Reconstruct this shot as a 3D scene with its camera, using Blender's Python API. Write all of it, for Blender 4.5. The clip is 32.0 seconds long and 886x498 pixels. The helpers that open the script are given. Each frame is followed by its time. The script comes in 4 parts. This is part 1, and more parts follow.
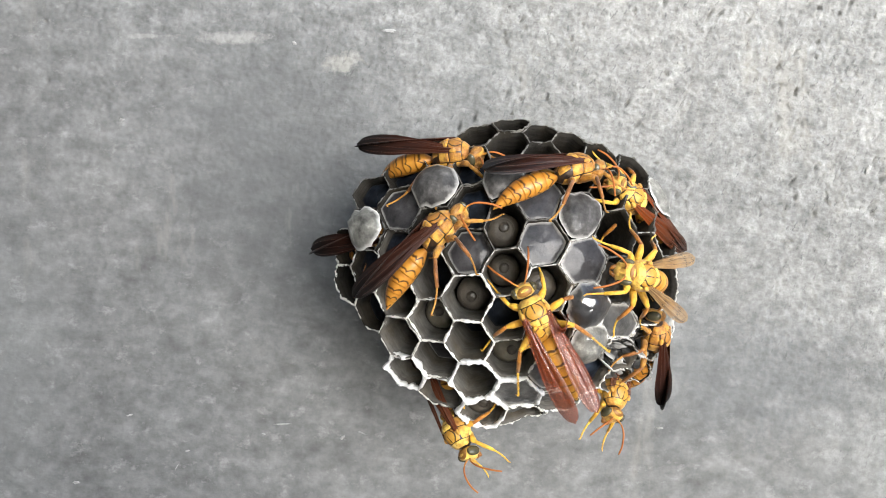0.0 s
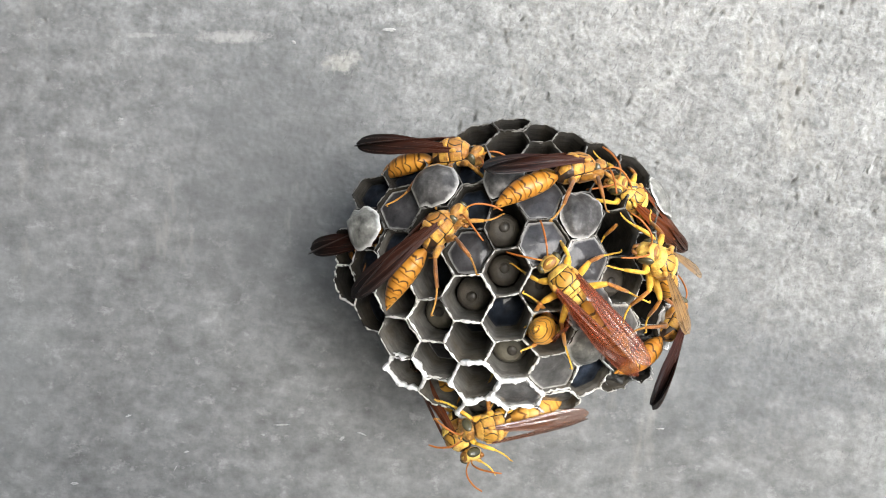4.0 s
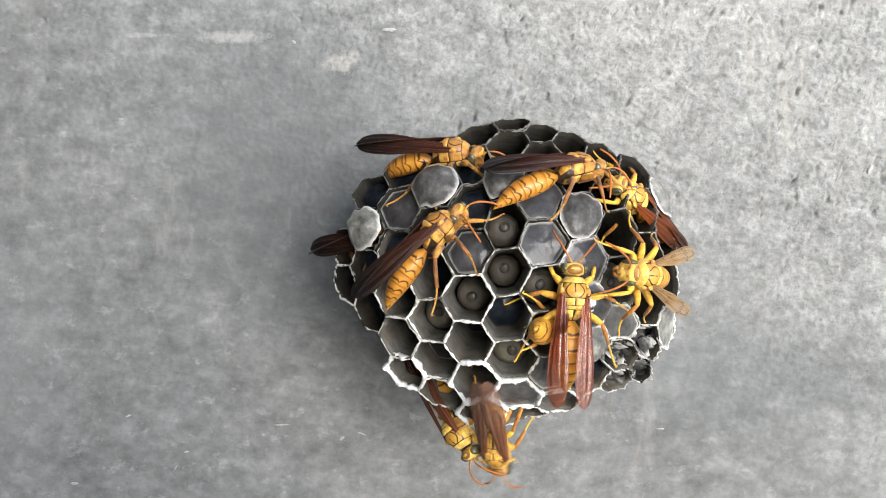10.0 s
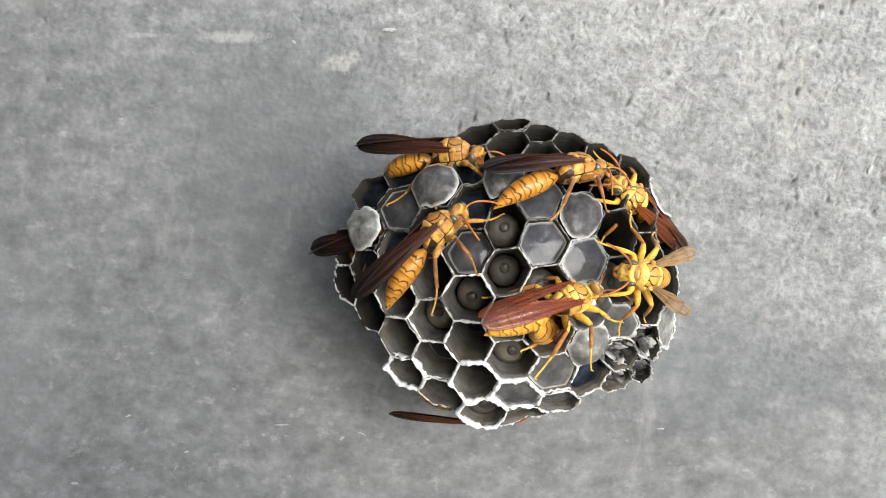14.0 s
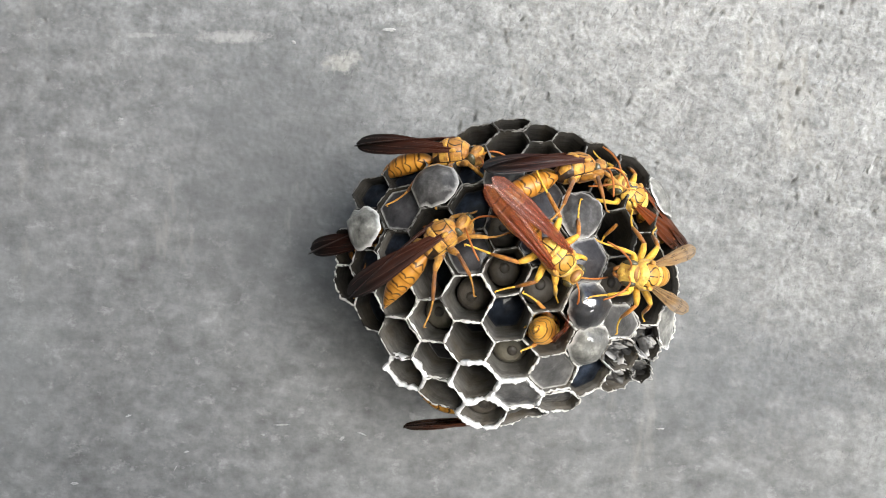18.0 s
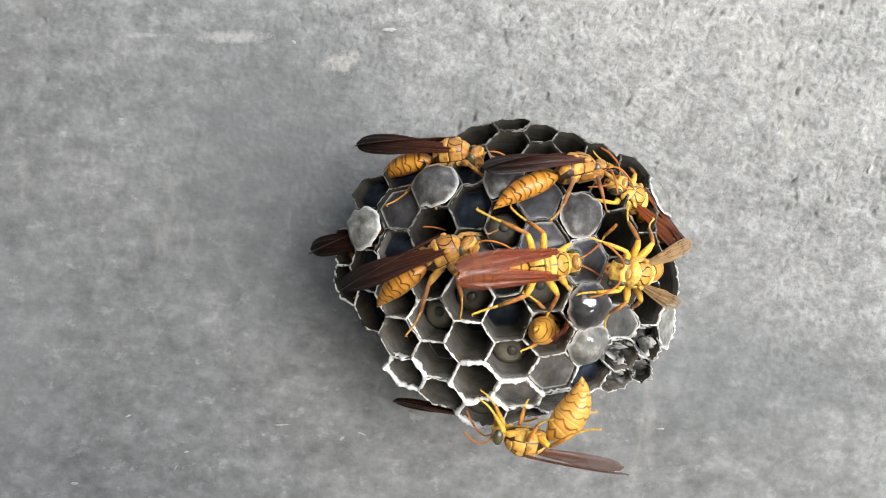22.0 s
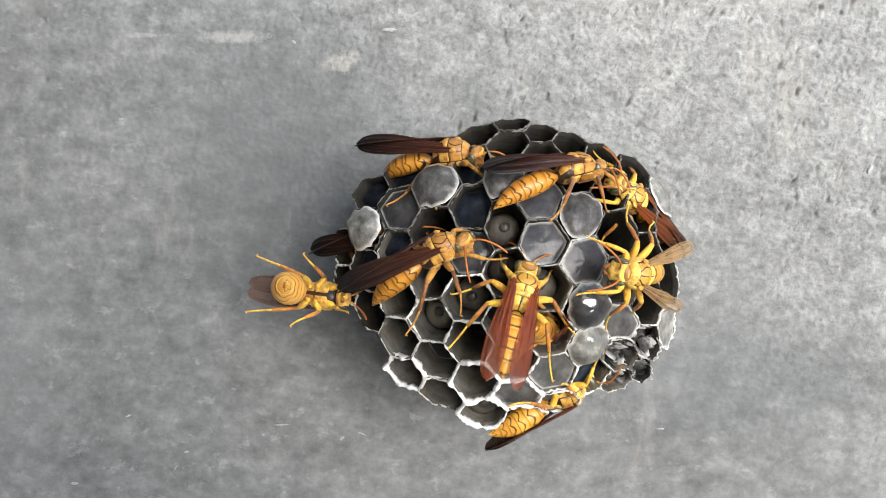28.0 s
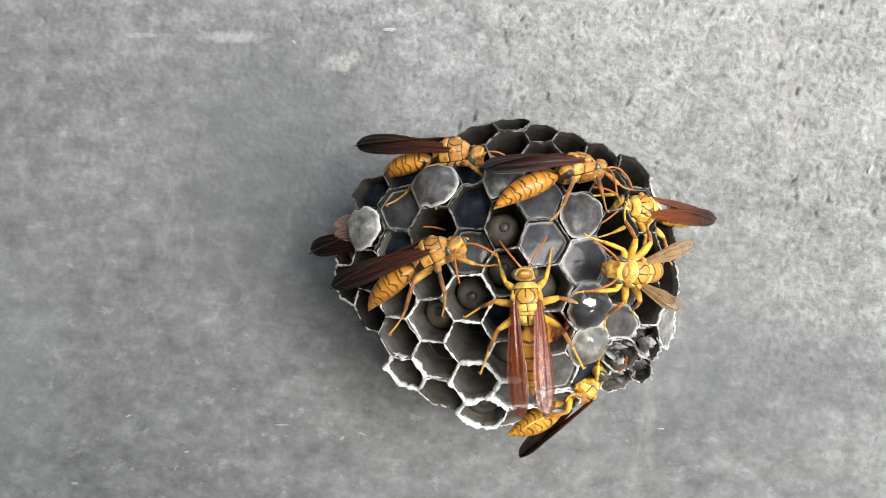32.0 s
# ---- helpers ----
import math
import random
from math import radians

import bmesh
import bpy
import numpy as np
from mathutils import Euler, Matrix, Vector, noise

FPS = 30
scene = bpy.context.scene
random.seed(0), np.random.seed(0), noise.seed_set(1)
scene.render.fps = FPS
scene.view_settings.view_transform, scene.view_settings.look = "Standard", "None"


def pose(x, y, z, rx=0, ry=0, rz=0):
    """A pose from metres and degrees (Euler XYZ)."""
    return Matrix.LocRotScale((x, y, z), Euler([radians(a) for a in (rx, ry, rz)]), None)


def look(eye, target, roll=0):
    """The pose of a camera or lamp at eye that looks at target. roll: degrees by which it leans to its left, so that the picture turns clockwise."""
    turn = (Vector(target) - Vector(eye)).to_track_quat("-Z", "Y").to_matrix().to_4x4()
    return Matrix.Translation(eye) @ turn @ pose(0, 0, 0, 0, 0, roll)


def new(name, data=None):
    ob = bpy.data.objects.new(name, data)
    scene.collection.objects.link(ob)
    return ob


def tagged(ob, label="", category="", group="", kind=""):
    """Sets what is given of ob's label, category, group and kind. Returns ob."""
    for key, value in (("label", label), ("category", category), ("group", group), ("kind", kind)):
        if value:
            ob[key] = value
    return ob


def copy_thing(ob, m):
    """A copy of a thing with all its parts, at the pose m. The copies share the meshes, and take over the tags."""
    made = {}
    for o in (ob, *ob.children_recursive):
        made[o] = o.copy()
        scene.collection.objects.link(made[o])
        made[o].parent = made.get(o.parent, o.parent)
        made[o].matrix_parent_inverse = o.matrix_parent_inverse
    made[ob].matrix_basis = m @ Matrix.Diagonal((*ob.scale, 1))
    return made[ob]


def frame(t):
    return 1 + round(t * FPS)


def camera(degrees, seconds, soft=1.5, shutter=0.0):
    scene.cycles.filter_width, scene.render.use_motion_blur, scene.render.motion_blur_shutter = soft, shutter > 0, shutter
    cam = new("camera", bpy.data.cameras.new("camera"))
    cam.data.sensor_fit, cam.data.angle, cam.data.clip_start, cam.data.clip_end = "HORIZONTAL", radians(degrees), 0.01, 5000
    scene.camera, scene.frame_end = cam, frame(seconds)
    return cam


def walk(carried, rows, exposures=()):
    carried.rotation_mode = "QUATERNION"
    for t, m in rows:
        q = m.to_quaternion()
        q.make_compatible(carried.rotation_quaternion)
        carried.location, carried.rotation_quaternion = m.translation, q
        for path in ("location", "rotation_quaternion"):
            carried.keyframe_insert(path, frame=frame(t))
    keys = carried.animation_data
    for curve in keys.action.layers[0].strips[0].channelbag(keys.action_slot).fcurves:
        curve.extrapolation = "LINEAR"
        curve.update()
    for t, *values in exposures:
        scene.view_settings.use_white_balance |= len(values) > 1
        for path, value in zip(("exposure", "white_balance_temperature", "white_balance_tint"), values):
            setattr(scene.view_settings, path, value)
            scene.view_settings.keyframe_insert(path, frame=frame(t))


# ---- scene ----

# The viewer looks square at the wall (y), the picture lying on its side: up (z) is to its right. MM: one millimetre.
MM = 0.001
LENS = 62.0
FOCAL = 784 / math.tan(radians(LENS / 2))
FRONT = 104 * MM      # distance of the foremost cell mouths
WALL = 140 * MM       # distance of the concrete
DOME = 23 * MM        # radius of the comb's bulging face

cam = camera(LENS, 32.0, soft=1.0, shutter=0.5)
walk(cam, [(0.0, look((0, -0.0006, 0), (0, 1, 0), 90)), (0.3, look((0, 0, 0), (0, 1, 0), 90)), (32.0, look((0, 0, 0), (0, 1, 0), 90))],
     exposures=[(0.0, 1.05), (11.6, 1.05), (12.4, 0.95), (32.0, 0.94)])

# ---- light ----
SUN_FROM = Vector((0.12, -0.90, 0.46)).normalized()
world = bpy.data.worlds.new("sky")
scene.world = world
world.use_nodes = True
wt = world.node_tree
sky = wt.nodes.new("ShaderNodeTexSky")
sky.sky_type = "NISHITA"
sky.sun_disc = False
sky.sun_elevation = math.asin(SUN_FROM.z)
sky.sun_rotation = math.atan2(SUN_FROM.x, SUN_FROM.y)
wt.links.new(sky.outputs[0], wt.nodes["Background"].inputs[0])
wt.nodes["Background"].inputs[1].default_value = 0.15
sun_data = bpy.data.lights.new("sun", "SUN")
sun_data.energy = 5.0
sun_data.angle = radians(54)
sun_data.color = (1.0, 0.985, 0.955)
sun = new("sun", sun_data)
sun.matrix_world = look(SUN_FROM, (0, 0, 0))


# ---- materials ----
class Nodes:
    """A small writer for node materials."""

    def __init__(self, name):
        self.mat = bpy.data.materials.new(name)
        self.mat.use_nodes = True
        self.t = self.mat.node_tree
        self.b = self.t.nodes["Principled BSDF"]

    def add(self, kind, **sets):
        n = self.t.nodes.new("ShaderNode" + kind)
        for k, v in sets.items():
            n.inputs[k.replace("_", " ")].default_value = v
        return n

    def link(self, a, b):
        self.t.links.new(a, b)

    def coords(self, which="Object"):
        return self.t.nodes.new("ShaderNodeTexCoord").outputs[which]

    def noise(self, co, scale, detail=4.0, rough=0.6, stretch=None):
        if stretch:
            m = self.add("Mapping")
            m.inputs["Scale"].default_value = stretch
            self.link(co, m.inputs["Vector"])
            co = m.outputs[0]
        n = self.add("TexNoise", Scale=scale, Detail=detail, Roughness=rough)
        self.link(co, n.inputs["Vector"])
        return n.outputs["Fac"]

    def ramp(self, fac, *stops):
        r = self.add("ValToRGB")
        e = r.color_ramp.elements
        while len(e) < len(stops):
            e.new(0.5)
        for el, (p, c) in zip(e, stops):
            el.position = p
            el.color = (*c, 1) if isinstance(c, tuple) else (c, c, c, 1)
        self.link(fac, r.inputs[0])
        return r.outputs[0]

    def mix(self, fac, a, b, how="MIX"):
        m = self.t.nodes.new("ShaderNodeMix")
        m.data_type, m.blend_type = "RGBA", how
        for sock, v in ((m.inputs[0], fac), (m.inputs[6], a), (m.inputs[7], b)):
            if isinstance(v, (int, float)):
                sock.default_value = v if sock == m.inputs[0] else (v, v, v, 1)
            elif isinstance(v, tuple):
                sock.default_value = (*v, 1)
            else:
                self.link(v, sock)
        return m.outputs[2]

    def math(self, op, a, b=0.0):
        m = self.t.nodes.new("ShaderNodeMath")
        m.operation = op
        for sock, v in zip(m.inputs, (a, b)):
            if isinstance(v, (int, float)):
                sock.default_value = v
            else:
                self.link(v, sock)
        return m.outputs[0]

    def bump(self, height, strength, distance):
        n = self.add("Bump", Strength=strength, Distance=distance)
        self.link(height, n.inputs["Height"])
        self.link(n.outputs[0], self.b.inputs["Normal"])

    def done(self, colour, rough=0.6, spec=0.5):
        if isinstance(colour, tuple):
            self.b.inputs["Base Color"].default_value = (*colour, 1)
        else:
            self.link(colour, self.b.inputs["Base Color"])
        if isinstance(rough, (int, float)):
            self.b.inputs["Roughness"].default_value = rough
        else:
            self.link(rough, self.b.inputs["Roughness"])
        self.b.inputs["Specular IOR Level"].default_value = spec
        return self.mat


def concrete():
    n = Nodes("concrete")
    co = n.coords()
    fine = n.noise(co, 2200, 3, 0.7)
    grain = n.noise(co, 620, 5, 0.7, (1.0, 1.0, 0.75))
    blot = n.noise(co, 190, 5, 0.6, (1.1, 1.0, 0.9))
    smear = n.noise(co, 110, 4, 0.6, (1.25, 1.0, 0.8))
    wide = n.noise(co, 16, 5, 0.6)
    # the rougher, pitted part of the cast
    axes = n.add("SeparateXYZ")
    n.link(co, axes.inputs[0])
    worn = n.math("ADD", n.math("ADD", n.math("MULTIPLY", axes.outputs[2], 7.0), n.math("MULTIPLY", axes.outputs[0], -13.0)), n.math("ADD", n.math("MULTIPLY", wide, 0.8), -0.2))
    base = n.ramp(wide, (0.28, (0.176, 0.180, 0.178)), (0.72, (0.253, 0.253, 0.247)))
    base = n.mix(0.4, base, n.ramp(blot, (0.25, 0.28), (0.5, 0.5), (0.78, 0.74)), "OVERLAY")
    base = n.mix(0.3, base, n.ramp(smear, (0.28, 0.28), (0.5, 0.5), (0.74, 0.74)), "OVERLAY")
    # the whole tone follows this too: darker at lower left, lighter at upper right
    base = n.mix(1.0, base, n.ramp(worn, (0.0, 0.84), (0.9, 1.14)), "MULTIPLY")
    coarse = n.ramp(worn, (0.2, 0.24), (0.8, 1.0))
    base = n.mix(n.math("MULTIPLY", coarse, 0.40), base, n.ramp(grain, (0.3, 0.27), (0.5, 0.5), (0.72, 0.75)), "OVERLAY")
    base = n.mix(n.math("MULTIPLY", coarse, 0.34), base, n.ramp(fine, (0.3, 0.3), (0.7, 0.7)), "OVERLAY")
    mottle = n.noise(co, 820, 3, 0.6, (1.1, 1.0, 0.9))
    base = n.mix(n.math("ADD", n.math("MULTIPLY", coarse, 0.32), 0.22), base, n.ramp(mottle, (0.3, 0.30), (0.5, 0.5), (0.7, 0.70)), "OVERLAY")
    soft = n.noise(co, 300, 3, 0.5, (1.1, 1.0, 0.8))
    base = n.mix(0.58, base, n.ramp(soft, (0.28, 0.3), (0.5, 0.5), (0.72, 0.72)), "OVERLAY")
    flecks = n.ramp(n.noise(co, 330, 5, 0.7, (1.2, 1.0, 0.85)), (0.575, 0.0), (0.70, 1.0))
    base = n.mix(n.math("MULTIPLY", flecks, 0.40), base, (0.40, 0.40, 0.39))
    # the nest's soft shade on the wall and the light beyond it, put into colour; a darker bluish patch; smears of lime:
    # place and reach in millimetres
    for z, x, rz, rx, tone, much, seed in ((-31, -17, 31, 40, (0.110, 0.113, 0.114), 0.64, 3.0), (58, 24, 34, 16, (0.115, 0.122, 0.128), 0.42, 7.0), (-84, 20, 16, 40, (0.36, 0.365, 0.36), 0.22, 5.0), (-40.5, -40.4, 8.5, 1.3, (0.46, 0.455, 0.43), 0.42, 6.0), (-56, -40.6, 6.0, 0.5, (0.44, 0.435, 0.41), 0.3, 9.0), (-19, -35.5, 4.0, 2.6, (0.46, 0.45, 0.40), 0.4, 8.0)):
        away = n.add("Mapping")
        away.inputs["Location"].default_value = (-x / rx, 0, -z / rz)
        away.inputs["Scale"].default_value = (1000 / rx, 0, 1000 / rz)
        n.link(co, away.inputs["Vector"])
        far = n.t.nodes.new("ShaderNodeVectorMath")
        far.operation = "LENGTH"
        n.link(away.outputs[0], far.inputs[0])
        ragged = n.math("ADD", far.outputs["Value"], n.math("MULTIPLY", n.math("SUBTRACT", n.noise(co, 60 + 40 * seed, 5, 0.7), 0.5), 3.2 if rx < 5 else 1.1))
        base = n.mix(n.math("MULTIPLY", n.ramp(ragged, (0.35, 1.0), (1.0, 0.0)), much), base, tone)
    # a cream smear and warmer stains
    stain = n.ramp(n.noise(co, 30, 5, 0.7, (0.6, 1.0, 2.2)), (0.60, 0.0), (0.72, 1.0))
    base = n.mix(n.math("MULTIPLY", stain, 0.45), base, (0.36, 0.345, 0.31))
    # slanting nicks, gathered in patches: the shade inside them put in as dark colour
    lean = n.add("Mapping")
    lean.inputs["Rotation"].default_value = (0, radians(-28), 0)
    n.link(co, lean.inputs["Vector"])
    nicks = n.ramp(n.noise(lean.outputs[0], 1000, 3, 0.6, (0.45, 1.0, 1.3)), (0.33, 1.0), (0.385, 0.0))
    where = n.ramp(n.math("ADD", n.math("MULTIPLY", worn, 0.6), n.math("MULTIPLY", n.noise(co, 60, 3, 0.6), 0.75)), (0.50, 0.0), (0.80, 1.0))
    base = n.mix(n.math("MULTIPLY", n.math("MULTIPLY", nicks, where), 0.42), base, (0.045, 0.045, 0.05))
    # small holes, their dark insides put in as colour too
    holes = n.ramp(n.noise(co, 700, 1, 0.4), (0.13, 1.0), (0.17, 0.0))
    base = n.mix(n.math("MULTIPLY", holes, 0.35), base, (0.04, 0.04, 0.045))
    n.bump(n.math("MULTIPLY", n.math("ADD", n.math("MULTIPLY", grain, 0.8), n.math("MULTIPLY", fine, 0.35)), coarse), 1.0, 0.0008)
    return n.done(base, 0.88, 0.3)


def paper(name, dark, light, brown, rough=0.85):
    """Chewed-wood paper with growth bands round the cell and brown stains."""
    n = Nodes(name)
    uv = n.coords("UV")
    co = n.coords()
    bands = n.noise(uv, 9, 4, 0.65, (5.0, 0.35, 1.0))
    cloud = n.noise(co, 260, 5, 0.7)
    c = n.ramp(bands, (0.2, dark), (0.82, light))
    c = n.mix(n.math("MULTIPLY", n.ramp(n.noise(co, 170, 4, 0.6), (0.45, 0.0), (0.65, 1.0)), 0.7), c, brown)
    c = n.mix(0.7, c, n.ramp(cloud, (0.28, 0.2), (0.5, 0.5), (0.72, 0.82)), "OVERLAY")
    n.bump(n.math("ADD", n.math("MULTIPLY", bands, 0.5), n.noise(co, 1700, 3, 0.7)), 0.6, 0.0003)
    return n.done(c, rough, 0.08)


def mottled(name, a, b, scale, rough=0.6, spec=0.4, bump=0.3, depth=0.0002):
    n = Nodes(name)
    co = n.coords()
    f = n.noise(co, scale, 5, 0.65)
    n.bump(n.noise(co, scale * 3, 3, 0.6), bump, depth)
    return n.done(n.ramp(f, (0.3, a), (0.7, b)), rough, spec)


def chitin(name, light, deep, shade, rough=0.45):
    """Wasp skin: golden, clouded with orange and brown, finely pitted and downy."""
    n = Nodes(name)
    co = n.coords()
    c = n.ramp(n.noise(co, 420, 4, 0.6), (0.32, light), (0.66, deep))
    c = n.mix(n.math("MULTIPLY", n.ramp(n.noise(co, 800, 5, 0.7), (0.44, 0.0), (0.64, 1.0)), 0.85), c, shade)
    n.bump(n.math("ADD", n.noise(co, 3200, 3, 0.7), n.noise(co, 900, 2, 0.5)), 0.6, 0.00025)
    n.b.inputs["Sheen Weight"].default_value = 0.15
    return n.done(c, rough, 0.4)


def banded(name, light, deep, line):
    """Abdomen plates: yellow shading to orange, with a scalloped dark line across each plate and a warmer back."""
    n = Nodes(name)
    uv = n.add("SeparateXYZ")
    n.link(n.coords("UV"), uv.inputs[0])
    u, v = uv.outputs[0], uv.outputs[1]
    co = n.coords()
    wave = n.math("ABSOLUTE", n.math("SINE", n.math("MULTIPLY", v, 3 * math.pi * 2)))
    back = n.ramp(n.math("COSINE", n.math("MULTIPLY", v, 2 * math.pi)), (0.45, 0.0), (0.85, 1.0))
    mid = n.math("SUBTRACT", 0.74, n.math("MULTIPLY", n.math("MULTIPLY", wave, 0.26), n.math("SUBTRACT", 1.0, n.math("MULTIPLY", back, 0.8))))
    off = n.math("ABSOLUTE", n.math("SUBTRACT", u, mid))
    off = n.math("ADD", off, n.math("MULTIPLY", n.math("SUBTRACT", n.noise(co, 900, 3), 0.5), 0.16))
    mask = n.ramp(off, (0.03, 1.0), (0.085, 0.0))
    tone = n.ramp(n.noise(co, 350, 4), (0.3, light), (0.75, deep))
    tone = n.mix(n.math("MULTIPLY", back, 0.3), tone, tuple(k * 0.85 for k in deep))
    tone = n.mix(n.ramp(u, (0.0, 0.85), (0.40, 0.0)), tone, tuple(k * 0.7 for k in deep))
    n.bump(n.noise(co, 2500, 2), 0.25, 0.0001)
    return n.done(n.mix(n.math("MULTIPLY", mask, 0.9), tone, line), 0.4, 0.45)


def shield(name, light, deep, line):
    """The plate over a wasp's back: ochre, with a dark middle line and two bowed ones beside it."""
    n = Nodes(name)
    uv = n.add("SeparateXYZ")
    n.link(n.coords("UV"), uv.inputs[0])
    u, v = uv.outputs[0], uv.outputs[1]
    co = n.coords()
    off = n.math("ABSOLUTE", n.math("SUBTRACT", v, 0.48))
    shake = n.math("MULTIPLY", n.math("SUBTRACT", n.noise(co, 1200, 3), 0.5), 0.05)
    bow = n.math("ADD", n.math("MULTIPLY", n.math("SINE", n.math("MULTIPLY", u, math.pi)), 0.15), 0.13)
    near = n.math("ABSOLUTE", n.math("SUBTRACT", n.math("ADD", off, shake), bow))
    lines = n.ramp(near, (0.016, 1.0), (0.034, 0.0))
    middle = n.math("MULTIPLY", n.ramp(n.math("ADD", off, shake), (0.012, 1.0), (0.028, 0.0)), n.ramp(u, (0.55, 1.0), (0.7, 0.0)))
    tone = n.ramp(n.noise(co, 420, 4, 0.6), (0.3, light), (0.7, deep))
    n.bump(n.noise(co, 3000, 3, 0.7), 0.4, 0.0002)
    return n.done(n.mix(n.math("MAXIMUM", lines, middle), tone, line), 0.42, 0.45)


def wing_film(name, root, tip, clear, lit=0.35, coat=0.3, ior=1.5):
    """A thin smoky membrane: partly clear, and light comes through it."""
    n = Nodes(name)
    uv = n.add("SeparateXYZ")
    n.link(n.coords("UV"), uv.inputs[0])
    streak = n.noise(n.coords("UV"), 4, 2, 0.5, (1.0, 10.0, 1.0))
    blotch = n.noise(n.coords(), 300, 4, 0.6)
    c = n.ramp(uv.outputs[0], (0.15, root), (0.85, tip))
    c = n.mix(0.45, c, n.ramp(streak, (0.3, 0.28), (0.7, 0.72)), "OVERLAY")
    c = n.mix(0.4, c, n.ramp(blotch, (0.3, 0.3), (0.7, 0.7)), "OVERLAY")
    n.bump(streak, 0.2, 0.0002)
    n.b.inputs["Coat Weight"].default_value = coat
    n.b.inputs["Coat Roughness"].default_value = 0.16
    n.b.inputs["Coat IOR"].default_value = ior
    mat = n.done(c, 0.4, 0.15 + coat * 0.5)
    glow, clear_film = n.add("BsdfTranslucent"), n.add("BsdfTransparent")
    n.link(c, glow.inputs["Color"])
    out = n.t.nodes["Material Output"]
    first, second = n.add("MixShader"), n.add("MixShader")
    first.inputs[0].default_value = lit
    n.link(n.b.outputs[0], first.inputs[1])
    n.link(glow.outputs[0], first.inputs[2])
    second.inputs[0].default_value = 1 - clear
    n.link(first.outputs[0], second.inputs[1])
    n.link(clear_film.outputs[0], second.inputs[2])
    n.link(second.outputs[0], out.inputs[0])
    return mat


def silk(name, middle, edge, rough, coat, crinkle=0.4, gloss=0.15, soft=0.07, cloudy=(0.3, 2.6)):
    """Spun silk over a cell: thin and dark in the middle, thick and white at its edge, in crinkled glossy folds."""
    n = Nodes(name)
    uv = n.add("SeparateXYZ")
    n.link(n.coords("UV"), uv.inputs[0])
    co = n.coords()
    cloud = n.noise(co, 330, 5, 0.65)
    fold = n.noise(co, 520, 3, 0.55)
    reach = n.math("ADD", uv.outputs[0], n.math("MULTIPLY", n.noise(co, 600, 4, 0.7), 0.3))
    c = n.ramp(cloud, (0.32, tuple(k * cloudy[0] for k in middle)), (0.52, middle), (0.72, tuple(k * cloudy[1] for k in middle)))
    c = n.mix(n.ramp(reach, (0.16, 1.0), (0.36, 0.0)), c, edge)
    n.bump(n.math("ADD", fold, n.math("MULTIPLY", n.noise(co, 1900, 3, 0.6), 0.2)), crinkle, 0.0006)
    n.b.inputs["Coat Weight"].default_value = coat
    n.b.inputs["Coat Roughness"].default_value = soft
    n.b.inputs["Coat IOR"].default_value = 1.7
    return n.done(c, rough, gloss)


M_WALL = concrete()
M_GROUND = mottled("ground_concrete", (0.22, 0.215, 0.2), (0.34, 0.33, 0.31), 6, 0.9)
M_SPECK = mottled("mineral_speck", (0.26, 0.26, 0.255), (0.44, 0.44, 0.43), 1400, 0.7)
# white of an unseen slab, added to bounce light into the cells
M_BOUNCE = mottled("bounce_white", (0.70, 0.69, 0.67), (0.80, 0.79, 0.77), 8, 0.9)
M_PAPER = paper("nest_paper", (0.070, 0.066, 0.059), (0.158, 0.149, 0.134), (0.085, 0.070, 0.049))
# older paper; the dimmer light on the upper cells is put into its colour
M_OLDDIM = paper("old_dim_paper", (0.010, 0.0095, 0.009), (0.042, 0.039, 0.034), (0.028, 0.023, 0.016))
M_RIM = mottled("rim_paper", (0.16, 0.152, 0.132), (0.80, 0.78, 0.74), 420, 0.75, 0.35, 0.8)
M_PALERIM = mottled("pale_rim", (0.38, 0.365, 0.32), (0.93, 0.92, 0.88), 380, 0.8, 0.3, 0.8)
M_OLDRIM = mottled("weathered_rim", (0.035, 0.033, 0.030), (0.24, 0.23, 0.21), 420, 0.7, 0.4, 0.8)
M_WHITE = mottled("fresh_pulp", (0.70, 0.69, 0.67), (0.92, 0.91, 0.89), 900, 0.85, 0.3, 0.6)
M_CAP = silk("silk_cap", (0.075, 0.072, 0.070), (0.46, 0.45, 0.43), 0.5, 0.16, 0.6, 0.08, 0.2)
M_WETCAP = silk("wet_silk_cap", (0.030, 0.029, 0.030), (0.34, 0.33, 0.31), 0.3, 1.0, 0.25)
M_SHRED = silk("torn_silk", (0.070, 0.068, 0.066), (0.46, 0.45, 0.43), 0.4, 0.5)
M_PALECAP = silk("pale_cap", (0.19, 0.186, 0.168), (0.64, 0.63, 0.60), 0.4, 0.7, 0.4)
M_FILM = silk("silk_film", (0.045, 0.043, 0.045), (0.34, 0.33, 0.315), 0.5, 0.26, 0.5, 0.05, 0.2, (0.5, 1.7))
M_CLEARFILM = silk("clear_film", (0.085, 0.082, 0.078), (0.52, 0.51, 0.48), 0.35, 1.0, 0.75, 0.15, 0.06, (0.5, 1.9))
# dark silk, used as well for the shade deep in open cells
M_FILMSHADE = silk("film_and_shade", (0.014, 0.018, 0.026), (0.040, 0.040, 0.041), 0.4, 0.14, 0.12, 0.08)
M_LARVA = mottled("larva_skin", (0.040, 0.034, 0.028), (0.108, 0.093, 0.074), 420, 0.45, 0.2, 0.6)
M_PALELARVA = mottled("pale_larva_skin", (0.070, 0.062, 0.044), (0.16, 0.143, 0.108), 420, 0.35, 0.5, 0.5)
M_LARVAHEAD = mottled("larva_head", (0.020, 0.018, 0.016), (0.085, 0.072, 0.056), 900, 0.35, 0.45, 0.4)
